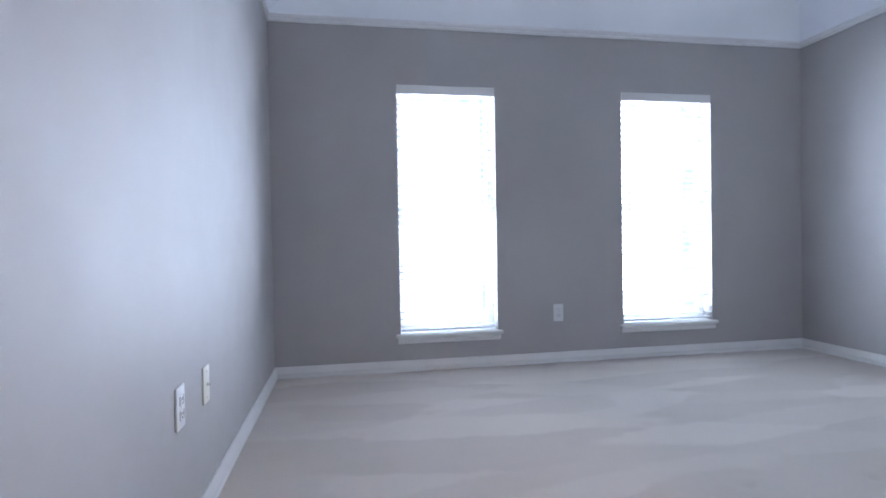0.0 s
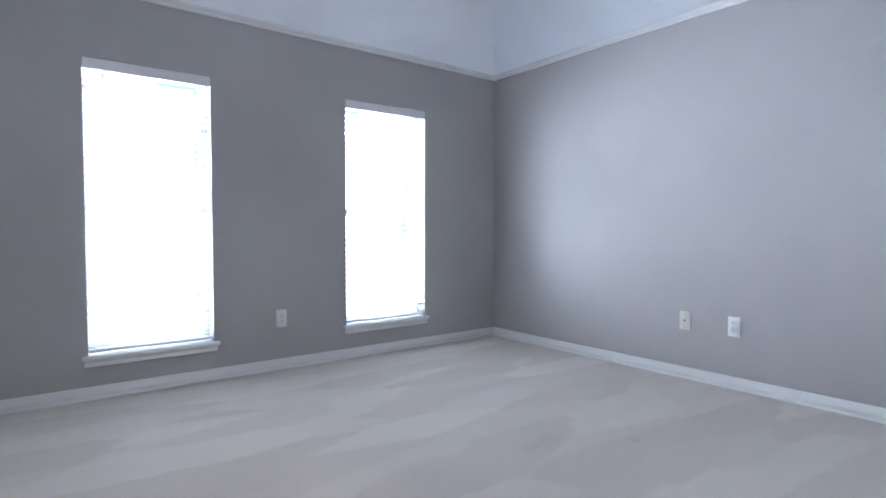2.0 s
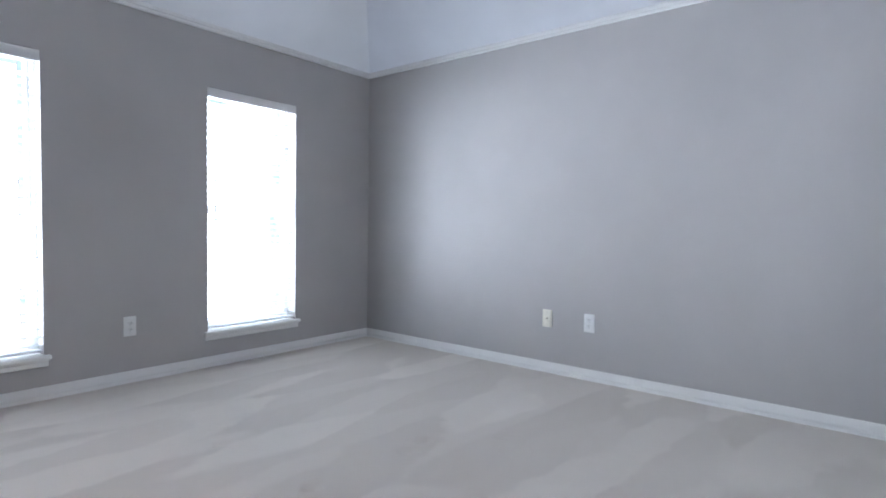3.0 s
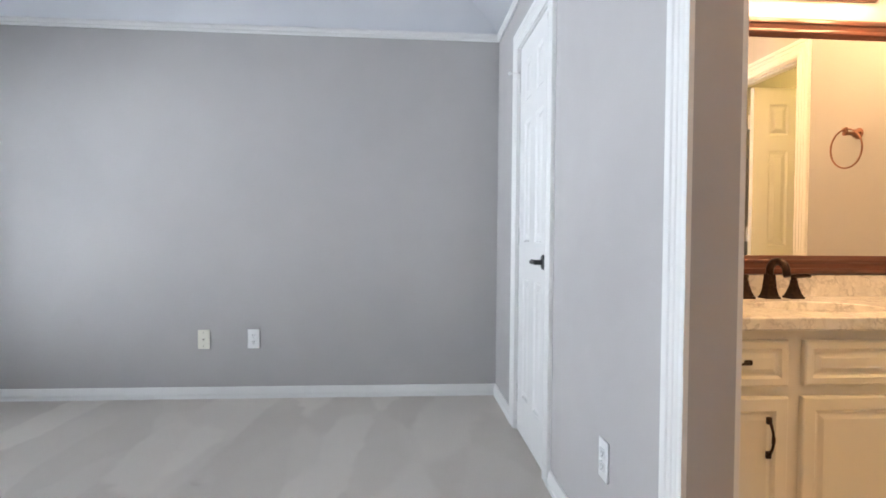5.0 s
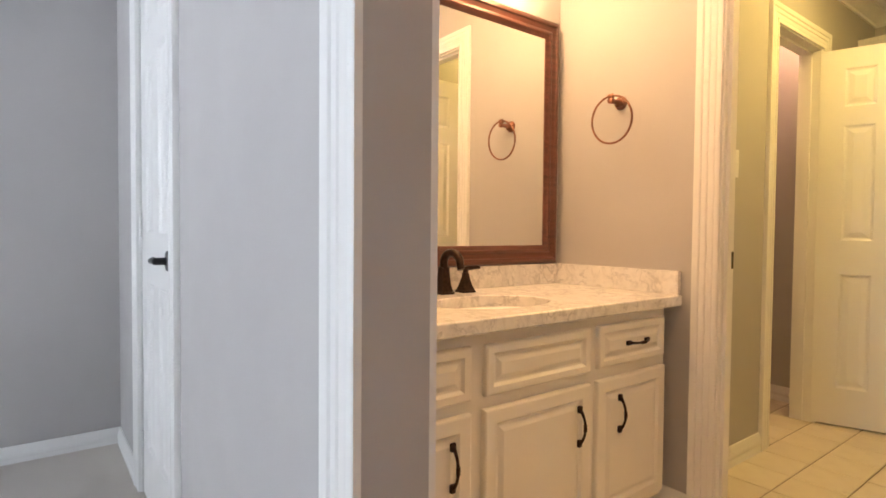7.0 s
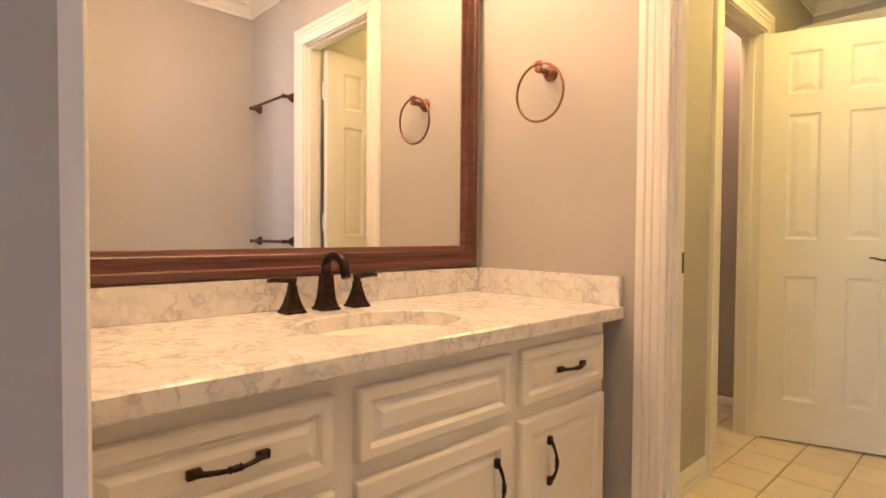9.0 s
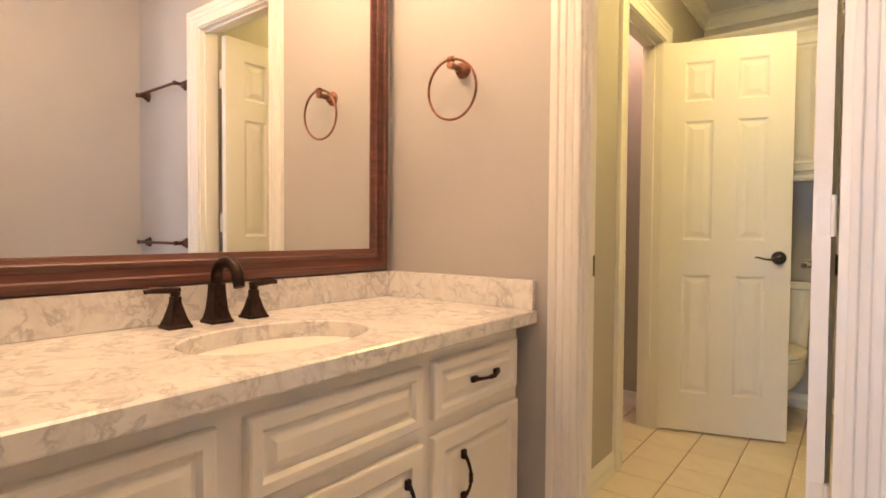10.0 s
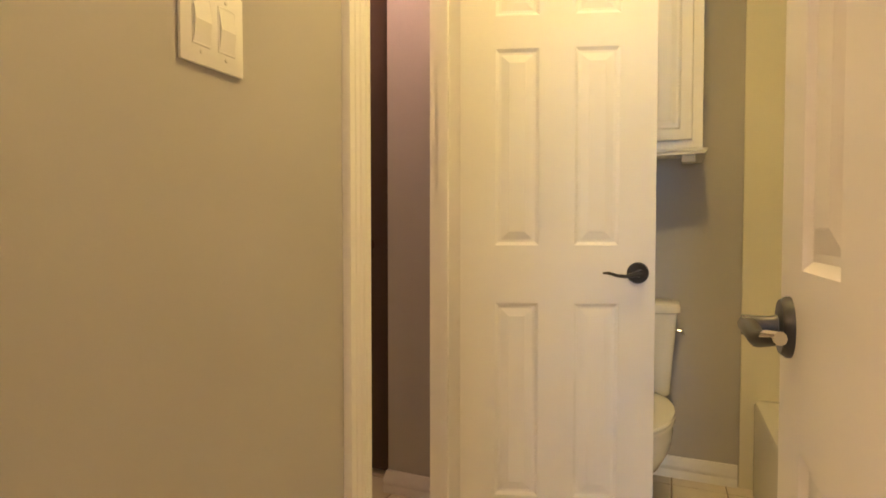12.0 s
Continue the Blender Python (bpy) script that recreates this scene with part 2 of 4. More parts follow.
def wall(name, axis, face, back, u0, u1, z0, z1, holes=(), mat=None):
    """An upright wall: axis 'x' runs along x (face and back are y), axis 'y' along y. Holes are (u0, u1, z0, z1) and go right through."""
    bm = bmesh.new()
    us = sorted({u0, u1, *(h[0] for h in holes), *(h[1] for h in holes)})
    zs = sorted({z0, z1, *(h[2] for h in holes), *(h[3] for h in holes)})

    def solid(i, j):
        if not (0 <= i < len(us) - 1 and 0 <= j < len(zs) - 1):
            return False
        cu, cz = (us[i] + us[i + 1]) / 2, (zs[j] + zs[j + 1]) / 2
        return not any(h[0] < cu < h[1] and h[2] < cz < h[3] for h in holes)

    verts = {}

    def v(i, j, w):
        if (i, j, w) not in verts:
            d = (face, back)[w]
            verts[i, j, w] = bm.verts.new((us[i], d, zs[j]) if axis == "x" else (d, us[i], zs[j]))
        return verts[i, j, w]

    for i in range(len(us) - 1):
        for j in range(len(zs) - 1):
            if not solid(i, j):
                continue
            for w in (0, 1):
                bm.faces.new((v(i, j, w), v(i + 1, j, w), v(i + 1, j + 1, w), v(i, j + 1, w)))
            for di, dj, a, b in ((-1, 0, (i, j), (i, j + 1)), (1, 0, (i + 1, j), (i + 1, j + 1)), (0, -1, (i, j), (i + 1, j)), (0, 1, (i, j + 1), (i + 1, j + 1))):
                if not solid(i + di, j + dj):
                    bm.faces.new((v(*a, 0), v(*b, 0), v(*b, 1), v(*a, 1)))
    return tagged(part(name, bm, mat or WALL), kind="structure")


# ---- shell ----
HI = 2.9
wall("wall_north", "x", NORTH, NORTH + 0.16, WEST - 0.12, EAST + 0.12, 0, PLATE, [(a, b, WIN_Z0 - 0.03, WIN_Z1) for a, b in WINDOWS])
wall("wall_west", "y", WEST, WEST - 0.12, SOUTH, NORTH, 0, PLATE)
wall("wall_east", "y", EAST, EAST + 0.12, SOUTH - TH, NORTH, 0, PLATE)
wall("wall_south", "x", SOUTH, SOUTH - TH, WEST - 0.12, EAST, 0, PLATE, [(*OPEN, 0, HEAD), (*DOOR_A, 0, HEAD)])
wall("wall_south_upper", "x", SOUTH - 0.02, SOUTH - TH, WEST - 0.12, EAST + 0.12, PLATE + 0.003, CEIL + 0.08)
wall("wall_vanity_room_west", "y", VW, VW - 0.12, VS - TB, SOUTH - TH, 0, CEIL)
wall("wall_mirror", "y", VE, VE + TH, VS - TB, SOUTH - TH, 0, CEIL)
wall("wall_towel_ring", "x", VS, VS - TB, VW, VE, 0, CEIL, [(*DOOR_B, 0, HEAD)])
wall("wall_toilet_room_east", "y", TE, TE + TH, TS, VS - TB, 0, CEIL, [(*DOOR_D, 0, HEAD)])
wall("wall_toilet_room_south", "x", TS, TS - 0.12, TW - 0.12, TE + TH, 0, CEIL)
ALC_X, ALC_Y = 1.278, -2.435                            # wall block beside the tub alcove
wall("wall_toilet_room_west", "y", TW, TW - 0.12, TS, ALC_Y, 0, CEIL)
wall("wall_beside_alcove", "y", ALC_X, ALC_X - 0.12, ALC_Y - 0.12, VS - TB, 0, CEIL)
wall("wall_alcove_end", "x", ALC_Y - 0.12, ALC_Y, TW, ALC_X - 0.12, 0, CEIL)
CL_E, CL_S, CL_N = 3.02, -3.37, -2.05                   # linen closet behind the toilet room's east wall
CL_C, CL_D = 2.58, -3.54                              # its south wall turns a corner into a recess
wall("wall_closet_south", "x", CL_S, CL_D - 0.1, TE + TH, CL_C, 0, CEIL)
wall("wall_closet_recess", "x", CL_D, CL_D - 0.1, CL_C, CL_E + 0.1, 0, CEIL)
wall("wall_closet_east", "y", CL_E, CL_E + 0.1, CL_D, CL_N, 0, CEIL)
wall("wall_closet_north", "x", CL_N, CL_N + 0.1, TE + TH, CL_E + 0.1, 0, CEIL)
wall("wall_wardrobe_east", "y", EAST, EAST + 0.12, -1.0, SOUTH - TH, 0, CEIL)
wall("wall_wardrobe_south", "x", -0.9, -1.0, VE + TH, EAST, 0, CEIL)


def slab(name, x0, x1, y0, y1, z0, z1, mat):
    return tagged(part(name, boxed(x0, x1, y0, y1, z0, z1), mat), kind="structure")


DENTS = [(1.93, 1.70), (2.53, 1.68), (1.92, 2.325), (2.82, 1.43), (0.61, 2.49), (2.40, 1.66)]


def pile(x, y):
    """Height of the carpet's pile: slight waves, and dents where furniture stood."""
    z = CARPET_Z + 0.003 * noise.noise((x * 4.5, y * 4.5, 3))
    for dx, dy in DENTS:
        r = math.hypot((x - dx) / 1.25, y - dy)
        z -= 0.014 * math.exp(-(r / 0.026) ** 2) - 0.004 * math.exp(-((r - 0.05) / 0.02) ** 2)
    return z


floor_bm = bmesh.new()
nx, ny = 190, 190
grid = [[floor_bm.verts.new((x, y, pile(x, y))) for y in (-0.06 + (NORTH + 0.16) * j / ny for j in range(ny + 1))] for x in (WEST - 0.1 + (EAST - WEST + 0.2) * i / nx for i in range(nx + 1))]
for i in range(nx):
    for j in range(ny):
        floor_bm.faces.new((grid[i][j], grid[i + 1][j], grid[i + 1][j + 1], grid[i][j + 1]))
tagged(part("floor_carpet", floor_bm, CARPET, None, "beige cut-pile carpet with vacuum tracks and furniture dents", True), kind="structure", category="carpet")
slab("floor_bath", TW - 0.12, EAST + 0.12, TS - 0.12, -0.06, -0.10, -0.004, GROUT)
slab("subfloor", WEST - 0.12, EAST + 0.12, -0.06, NORTH + 0.16, -0.12, -0.012, GROUT)

# hipped ceiling of the bedroom: four slopes up to a flat top
RISE, RUN = 0.80, 1.35
bm = bmesh.new()
lo = [(WEST - 0.02, SOUTH - 0.02), (EAST + 0.02, SOUTH - 0.02), (EAST + 0.02, NORTH + 0.02), (WEST - 0.02, NORTH + 0.02)]
hi = [(WEST + RUN, SOUTH + RUN), (EAST - RUN, SOUTH + RUN), (EAST - RUN, NORTH - RUN), (WEST + RUN, NORTH - RUN)]
va = [bm.verts.new((x, y, PLATE - 0.01)) for x, y in lo]
vb = [bm.verts.new((x, y, PLATE + RISE)) for x, y in hi]
for i in range(4):
    bm.faces.new((va[i], va[(i + 1) % 4], vb[(i + 1) % 4], vb[i]))
bm.faces.new(vb)
bmesh.ops.solidify(bm, geom=bm.faces[:], thickness=-0.08)
tagged(part("ceiling_bedroom", bm, CEILING), kind="structure")
slab("ceiling_bath", TW - 0.12, EAST + 0.12, TS - 0.12, SOUTH - TH, CEIL, CEIL + 0.08, CEILING)

# ---- trim ----
BASE = [(0, 0), (0.016, 0), (0.016, 0.028), (0.0135, 0.031), (0.0135, 0.037), (0.016, 0.040), (0.016, 0.058), (0.012, 0.064), (0.012, 0.070), (0.009, 0.078), (0.006, 0.088), (0, 0.090)]
CROWN = [(0, 0), (0.010, 0), (0.012, 0.004), (0.012, 0.018), (0.0095, 0.021), (0.014, 0.025), (0.016, 0.044), (0.014, 0.047), (0, 0.047)]
CORNICE = [(0, 0), (0.010, 0), (0.010, 0.018), (0.016, 0.022), (0.026, 0.048), (0.050, 0.070), (0.056, 0.072), (0.056, 0.084), (0.068, 0.09), (0, 0.09)]
CASING = [(a * 0.09 / 0.082, b) for a, b in [(0, 0), (0, 0.012), (0.003, 0.0145), (0.014, 0.0145), (0.018, 0.0092), (0.022, 0.013), (0.034, 0.0135), (0.038, 0.0095), (0.042, 0.0138), (0.054, 0.0145), (0.058, 0.0105), (0.062, 0.016), (0.074, 0.018), (0.080, 0.018), (0.082, 0.014), (0.082, 0)]]


def trim(name, path, profile, normal=(0, 0, 1), closed=False, label="", mat=None):
    bm = bmesh.new()
    sweep(bm, path, profile, normal, closed)
    return tagged(part(name, bm, mat or TRIM, None, label, True), kind="structure")


def mirrored(profile):
    return [(-a, b) for a, b in profile]


CW = 0.090
# walked with the room on the left
trim("baseboard_bedroom", [(OPEN[0] - CW, SOUTH, 0), (WEST, SOUTH, 0), (WEST, NORTH, 0), (EAST, NORTH, 0), (EAST, SOUTH, 0), (DOOR_A[1] + CW, SOUTH, 0)], mirrored(BASE), label="white grooved baseboard")
trim("baseboard_bedroom_south", [(DOOR_A[0] - CW, SOUTH, 0), (OPEN[1] + CW, SOUTH, 0)], mirrored(BASE), label="white grooved baseboard")
trim("crown_bedroom", [(WEST, SOUTH, PLATE - 0.047), (EAST, SOUTH, PLATE - 0.047), (EAST, NORTH, PLATE - 0.047), (WEST, NORTH, PLATE - 0.047)], CROWN, closed=True, label="narrow white crown moulding")
trim("crown_vanity_room", [(VW, VS, CEIL - 0.09), (VE, VS, CEIL - 0.09), (VE, SOUTH - TH, CEIL - 0.09), (VW, SOUTH - TH, CEIL - 0.09)], CORNICE, closed=True, label="white crown moulding")
trim("crown_toilet_room", [(TW, TS, CEIL - 0.09), (TE, TS, CEIL - 0.09), (TE, VS - TB, CEIL - 0.09), (ALC_X, VS - TB, CEIL - 0.09), (ALC_X, ALC_Y - 0.12, CEIL - 0.09), (TW, ALC_Y - 0.12, CEIL - 0.09)], CORNICE, closed=True, label="white crown moulding")
trim("baseboard_vanity_room", [(DOOR_B[1] + CW, VS, 0), (VE, VS, 0)], BASE, label="white grooved baseboard")
trim("baseboard_vanity_room_west", [(OPEN[0] - CW, SOUTH - TH, 0), (VW, SOUTH - TH, 0), (VW, VS, 0), (DOOR_B[0] - CW, VS, 0)], BASE, label="white grooved baseboard")
trim("baseboard_toilet_room", [(TE, VS - TB, 0), (TE, DOOR_D[1] + CW, 0)], mirrored(BASE), label="white grooved baseboard")
trim("baseboard_toilet_room_south", [(TE, DOOR_D[0] - CW, 0), (TE, TS, 0), (1.285, TS, 0)], mirrored(BASE), label="white grooved baseboard")
trim("baseboard_beside_alcove", [(ALC_X, ALC_Y - 0.11, 0), (ALC_X, VS - TB, 0)], mirrored(BASE), label="white grooved baseboard")
trim("baseboard_closet", [(CL_C, CL_D, 0), (CL_C, CL_S, 0), (TE + TH, CL_S, 0)], mirrored(BASE), label="white grooved baseboard")


def door_trim(name, axis, a, b, face, out, label="white fluted door casing"):
    """Casing round an opening between a and b on the wall plane 'face', whose free side is 'out' (+1 or -1)."""
    bm = bmesh.new()
    put = (lambda u, d, z: (u, d, z)) if axis == "x" else (lambda u, d, z: (d, u, z))
    nrm = Vector((0, out, 0)) if axis == "x" else Vector((out, 0, 0))
    path = [Vector(put(a, face, 0)), Vector(put(a, face, HEAD)), Vector(put(b, face, HEAD)), Vector(put(b, face, 0))]
    side = nrm.cross(Vector((0, 0, 1)))
    outward = Vector(put(-1, 0, 0)) - Vector(put(0, 0, 0))
    s = 1 if side.dot(outward) > 0 else -1
    sweep(bm, path, [(s * p, q) for p, q in CASING], nrm)
    return tagged(part(name, bm, TRIM, None, label, True), kind="structure", category="casing")


def lining(name, axis, a, b, d0, d1, stop=None):
    """Jamb boards inside an opening, with a stop strip."""
    bm = bmesh.new()
    t = 0.007

    def bx(u0, u1, e0, e1, z0, z1):
        if axis == "x":
            box(bm, u0, u1, e0, e1, z0, z1)
        else:
            box(bm, e0, e1, u0, u1, z0, z1)

    bx(a - 0.001, a + t, d0, d1, 0, HEAD - t)
    bx(b - t, b + 0.001, d0, d1, 0, HEAD - t)
    bx(a - 0.001, b + 0.001, d0, d1, HEAD - t, HEAD + 0.001)
    if stop:
        s0, s1 = stop
        bx(a + t, a + t + 0.011, s0, s1, 0, HEAD - t - 0.011)
        bx(b - t - 0.011, b - t, s0, s1, 0, HEAD - t - 0.011)
        bx(a + t, b - t, s0, s1, HEAD - t - 0.011, HEAD - t)
    return tagged(part(name, bm, TRIM, None, "white painted door jamb"), kind="structure", category="jamb")


door_trim("trim_vanity_opening", "x", *OPEN, SOUTH, 1)
door_trim("trim_vanity_opening_inside", "x", *OPEN, SOUTH - TH, -1)
door_trim("trim_wardrobe_door", "x", *DOOR_A, SOUTH, 1)
lining("jamb_wardrobe_door", "x", *DOOR_A, SOUTH - TH - 0.002, SOUTH + 0.002, (SOUTH - 0.075, SOUTH - 0.042))
door_trim("trim_toilet_room_door", "x", *DOOR_B, VS, 1)
door_trim("trim_toilet_room_door_inside", "x", *DOOR_B, VS - TB, -1)
lining("jamb_toilet_room_door", "x", *DOOR_B, VS - TB - 0.002, VS + 0.002, (VS - TB + 0.038, VS - TB + 0.064))
door_trim("trim_linen_closet_door", "y", *DOOR_D, TE, -1)
lining("jamb_linen_closet_door", "y", *DOOR_D, TE - 0.002, TE + TH + 0.002, (TE + 0.042, TE + 0.075))


# ---- windows, blinds, distance ----
def backdrop_material():
    m, n, l, p = material("hazy_daylight_garden", (0, 0, 0), 1.0)
    co = n.new("ShaderNodeTexCoord").outputs["Object"]
    f = noise_node(n, l, 1.6, 6, 0.65, co)
    c = ramp(n, l, f, [(0.40, (0.55, 0.78, 0.80)), (0.52, (0.93, 0.98, 1.0)), (0.62, (1, 1, 1))])
    l.new(c, p.inputs["Emission Color"])
    p.inputs["Emission Strength"].default_value = BACKDROP
    return m


bm = bmesh.new()
box(bm, -8, 12, NORTH + 6.0, NORTH + 6.1, -2, 9)
tagged(part("backdrop_garden", bm, backdrop_material()), kind="structure")


def window(a, b, wand_side, number):
    w = thing("window_%d" % number, ((a + b) / 2, NORTH, WIN_Z0), "tall white single-hung window with a painted sill", "window", kind="structure")
    h, hw = WIN_Z1 - WIN_Z0, (b - a) / 2
    bm = bmesh.new()
    for x0, x1, z0, z1 in ((-hw, -hw + 0.045, 0, h), (hw - 0.045, hw, 0, h), (-hw + 0.045, hw - 0.045, h - 0.045, h), (-hw + 0.045, hw - 0.045, 0, 0.05), (-hw + 0.045, hw - 0.045, h * 0.5 - 0.02, h * 0.5 + 0.02)):
        box(bm, x0, x1, 0.10, 0.14, z0, z1, 0.003, 1)
    part("window_frame", bm, TRIM, w)
    for z0, z1 in ((0.05, h * 0.5 - 0.02), (h * 0.5 + 0.02, h - 0.045)):
        pane = part("pane", boxed(-hw + 0.045, hw - 0.045, 0.119, 0.123, z0, z1), GLASS, w)
        pane.visible_shadow = False
    bm = bmesh.new()
    box(bm, -hw - 0.030, hw + 0.030, -0.034, 0.002, -0.030, -0.006, 0.006, 3)
    box(bm, -hw + 0.001, hw - 0.001, 0.0, 0.10, -0.029, -0.007)
    part("window_sill", bm, TRIM, w, "white rounded sill board", True)
    bm = bmesh.new()
    sweep(bm, [(-hw - 0.018, 0, -0.030), (hw + 0.018, 0, -0.030)], [(0, 0), (0, 0.020), (-0.008, 0.018), (-0.014, 0.012), (-0.034, 0.012), (-0.040, 0.006), (-0.040, 0)], (0, -1, 0))
    part("apron", bm, TRIM, w)

    bl = thing("window_blind", ((a + b) / 2, NORTH, WIN_Z0), "white slatted window blind, lowered with open slats", "blind", "window blinds")
    bm = bmesh.new()
    box(bm, -hw + 0.003, hw - 0.003, 0.012, 0.055, h - 0.050, h - 0.003, 0.003, 1)
    part("headrail", bm, TRIM, bl)
    bm = bmesh.new()
    box(bm, -hw + 0.002, hw - 0.002, -0.004, 0.008, h - 0.062, h - 0.002, 0.003, 2)
    part("valance", bm, TRIM, bl)
    bm = bmesh.new()
    box(bm, -hw + 0.006, hw - 0.006, 0.012, 0.058, 0.006, 0.022, 0.004, 2)
    part("bottom_rail", bm, SLAT, bl)
    bm = bmesh.new()
    pts = []
    for i in range(7):
        s = -0.024 + 0.048 * i / 6
        pts.append((s, 0.003 * (1 - (s / 0.024) ** 2)))
    prof = [(y, z + 0.0016) for y, z in pts] + [(y, z - 0.0016) for y, z in reversed(pts)]
    tilt = radians(-14)
    ring0 = [bm.verts.new((-hw + 0.006, y * math.cos(tilt) - z * math.sin(tilt), y * math.sin(tilt) + z * math.cos(tilt))) for y, z in prof]
    ring1 = [bm.verts.new((hw - 0.006, v.co.y, v.co.z)) for v in ring0]
    k = len(prof)
    for j in range(k):
        bm.faces.new((ring0[j], ring0[(j + 1) % k], ring1[(j + 1) % k], ring1[j]))
    bm.faces.new(ring0)
    bm.faces.new(ring1)
    first = part("slat", bm, SLAT, bl, smooth=True)
    count = int((h - 0.10) / 0.0445)
    for i in range(count):
        s = first if i == 0 else new("slat", first.data)
        s.parent = bl
        s.location = (0, 0.035, 0.045 + 0.0445 * i)
    for x in (-hw + 0.10, hw - 0.10):
        bm = bmesh.new()
        for y in (0.010, 0.060):
            box(bm, x - 0.002, x + 0.002, y - 0.0008, y + 0.0008, 0.02, h - 0.05)
        part("ladder_cord", bm, PLATE_PLASTIC, bl)
    bm = bmesh.new()
    x = wand_side * (hw - 0.055)
    tube(bm, [(x, 0.004, h - 0.30 if wand_side < 0 else h - 0.07), (x + 0.003, 0.003, h - 0.92)], 0.004, 6)
    part("wand", bm, STEEL, bl, "grey tilt wand")


window(*WINDOWS[0], 1, 1)
window(*WINDOWS[1], -1, 2)


# ---- doors ----
def panel_ring(bm, u0, u1, v0, v1, d, s):
    """Raised panel between two edges: groove, slope and field on the side s of a leaf that is d thick on that side."""
    rings = []
    for inset, depth in ((0, 0), (0.010, 0.007), (0.018, 0.0075), (0.040, 0.002), (0.042, 0.0012)):
        rings.append([bm.verts.new((u, s * (d - depth), v)) for u, v in ((u0 + inset, v0 + inset), (u1 - inset, v0 + inset), (u1 - inset, v1 - inset), (u0 + inset, v1 - inset))])
    for a, b in zip(rings, rings[1:]):
        for i in range(4):
            bm.faces.new((a[i], a[(i + 1) % 4], b[(i + 1) % 4], b[i]))
    bm.faces.new(rings[-1])


def panel_door(name, width, height, label, lever=BLACK, wave=False, pin=1, group="panel doors", lever_z=0.908, hinges=(0.19, 1.02, 1.82)):
    """A six-panel leaf: hinge edge on x = 0, running to x = width, thickness about y = 0, foot at z = 0."""
    d = 0.0175
    ob = thing(name, (0, 0, 0), label, "door", group)
    st, mid = 0.110 * width / 0.6, 0.110 * width / 0.6
    pw = (width - 2 * st - mid) / 2
    us = [0, st, st + pw, st + pw + mid, width - st, width]
    vs = [0, 0.200, 0.812, 0.992, 1.600, 1.700, 1.900, height]
    bm = bmesh.new()
    cache = {}

    def v(i, j, s):
        if (i, j, s) not in cache:
            cache[i, j, s] = bm.verts.new((us[i], s * d, vs[j]))
        return cache[i, j, s]

    holes = [(i, j) for i in (1, 3) for j in (1, 3, 5)]
    for s in (-1, 1):
        for i in range(5):
            for j in range(7):
                if (i, j) not in holes:
                    bm.faces.new((v(i, j, s), v(i + 1, j, s), v(i + 1, j + 1, s), v(i, j + 1, s)))
    for i in range(5):
        for j in (0, 7):
            bm.faces.new((v(i, j, -1), v(i + 1, j, -1), v(i + 1, j, 1), v(i, j, 1)))
    for j in range(7):
        for i in (0, 5):
            bm.faces.new((v(i, j, -1), v(i, j + 1, -1), v(i, j + 1, 1), v(i, j, 1)))
    part("leaf", bm, DOOR_PAINT, ob)
    for i, j in holes:
        bm = bmesh.new()
        for s in (-1, 1):
            panel_ring(bm, us[i], us[i + 1], vs[j], vs[j + 1], d, s)
        part("panel", bm, DOOR_PAINT, ob, smooth=False)
    for s in (-1, 1):
        hx, hz = width - 0.052, lever_z
        bm = bmesh.new()
        lathe(bm, [(0.033, 0.0), (0.033, s * 0.004), (0.029, s * 0.010), (0.013, s * 0.012), (0.011, s * 0.020), (0.011, s * 0.046), (0.0, s * 0.048)], (hx, s * d, hz), "y", 28)
        rose = part("door_lever", bm, lever, ob, "dark lever handle on a round rose", True)
        bm = bmesh.new()
        y = s * (d + 0.040)
        if wave:
            pts = [(hx, y, hz), (hx - 0.02, y, hz - 0.002), (hx - 0.045, y, hz - 0.008), (hx - 0.07, y, hz - 0.006), (hx - 0.095, y, hz + 0.002), (hx - 0.112, y, hz + 0.002)]
            tube(bm, pts, [0.010, 0.008, 0.0058, 0.005, 0.0045, 0.003], 10)
        else:
            pts = [(hx + 0.008, y, hz), (hx - 0.02, y, hz), (hx - 0.075, y, hz - 0.002), (hx - 0.105, y - s * 0.012, hz + 0.004)]
            tube(bm, pts, [0.0095, 0.0095, 0.0085, 0.006], 10)
        part("lever_arm", bm, lever, rose, smooth=True)
        if name == "toilet_room_door":
            bm = bmesh.new()
            tube(bm, [(hx - 0.088, y - s * 0.006, hz + 0.002), (hx - 0.107, y - s * 0.014, hz + 0.005)], [0.0078, 0.0066], 10)
            part("worn_tip", bm, CHROME, rose, "worn bright metal tip", True)
    for hz in hinges:
        bm = bmesh.new()
        # leaf let into the door's edge, with two rounded corners
        y0, y1, q = -pin * (d - 0.006), pin * (d + 0.004), 0.010
        rim = [(y1, -0.045), (y1, 0.045)]
        rim += [(y0 + pin * q * (1 - math.sin(radians(k))), 0.045 - q * (1 - math.cos(radians(k)))) for k in range(0, 91, 15)]
        rim += [(y0 + pin * q * (1 - math.cos(radians(k))), -0.045 + q * (1 - math.sin(radians(k)))) for k in range(0, 91, 15)]
        near = [bm.verts.new((-0.0024, y, hz + z)) for y, z in rim]
        far = [bm.verts.new((0.0, y, hz + z)) for y, z in rim]
        bm.faces.new(near)
        bm.faces.new(far[::-1])
        for k in range(len(rim)):
            bm.faces.new((near[k], far[k], far[k - 1], near[k - 1]))
        bmesh.ops.recalc_face_normals(bm, faces=bm.faces[:])
        tube(bm, [(-0.004, pin * (d + 0.004), hz - 0.047), (-0.004, pin * (d + 0.004), hz + 0.047)], 0.0058, 10)
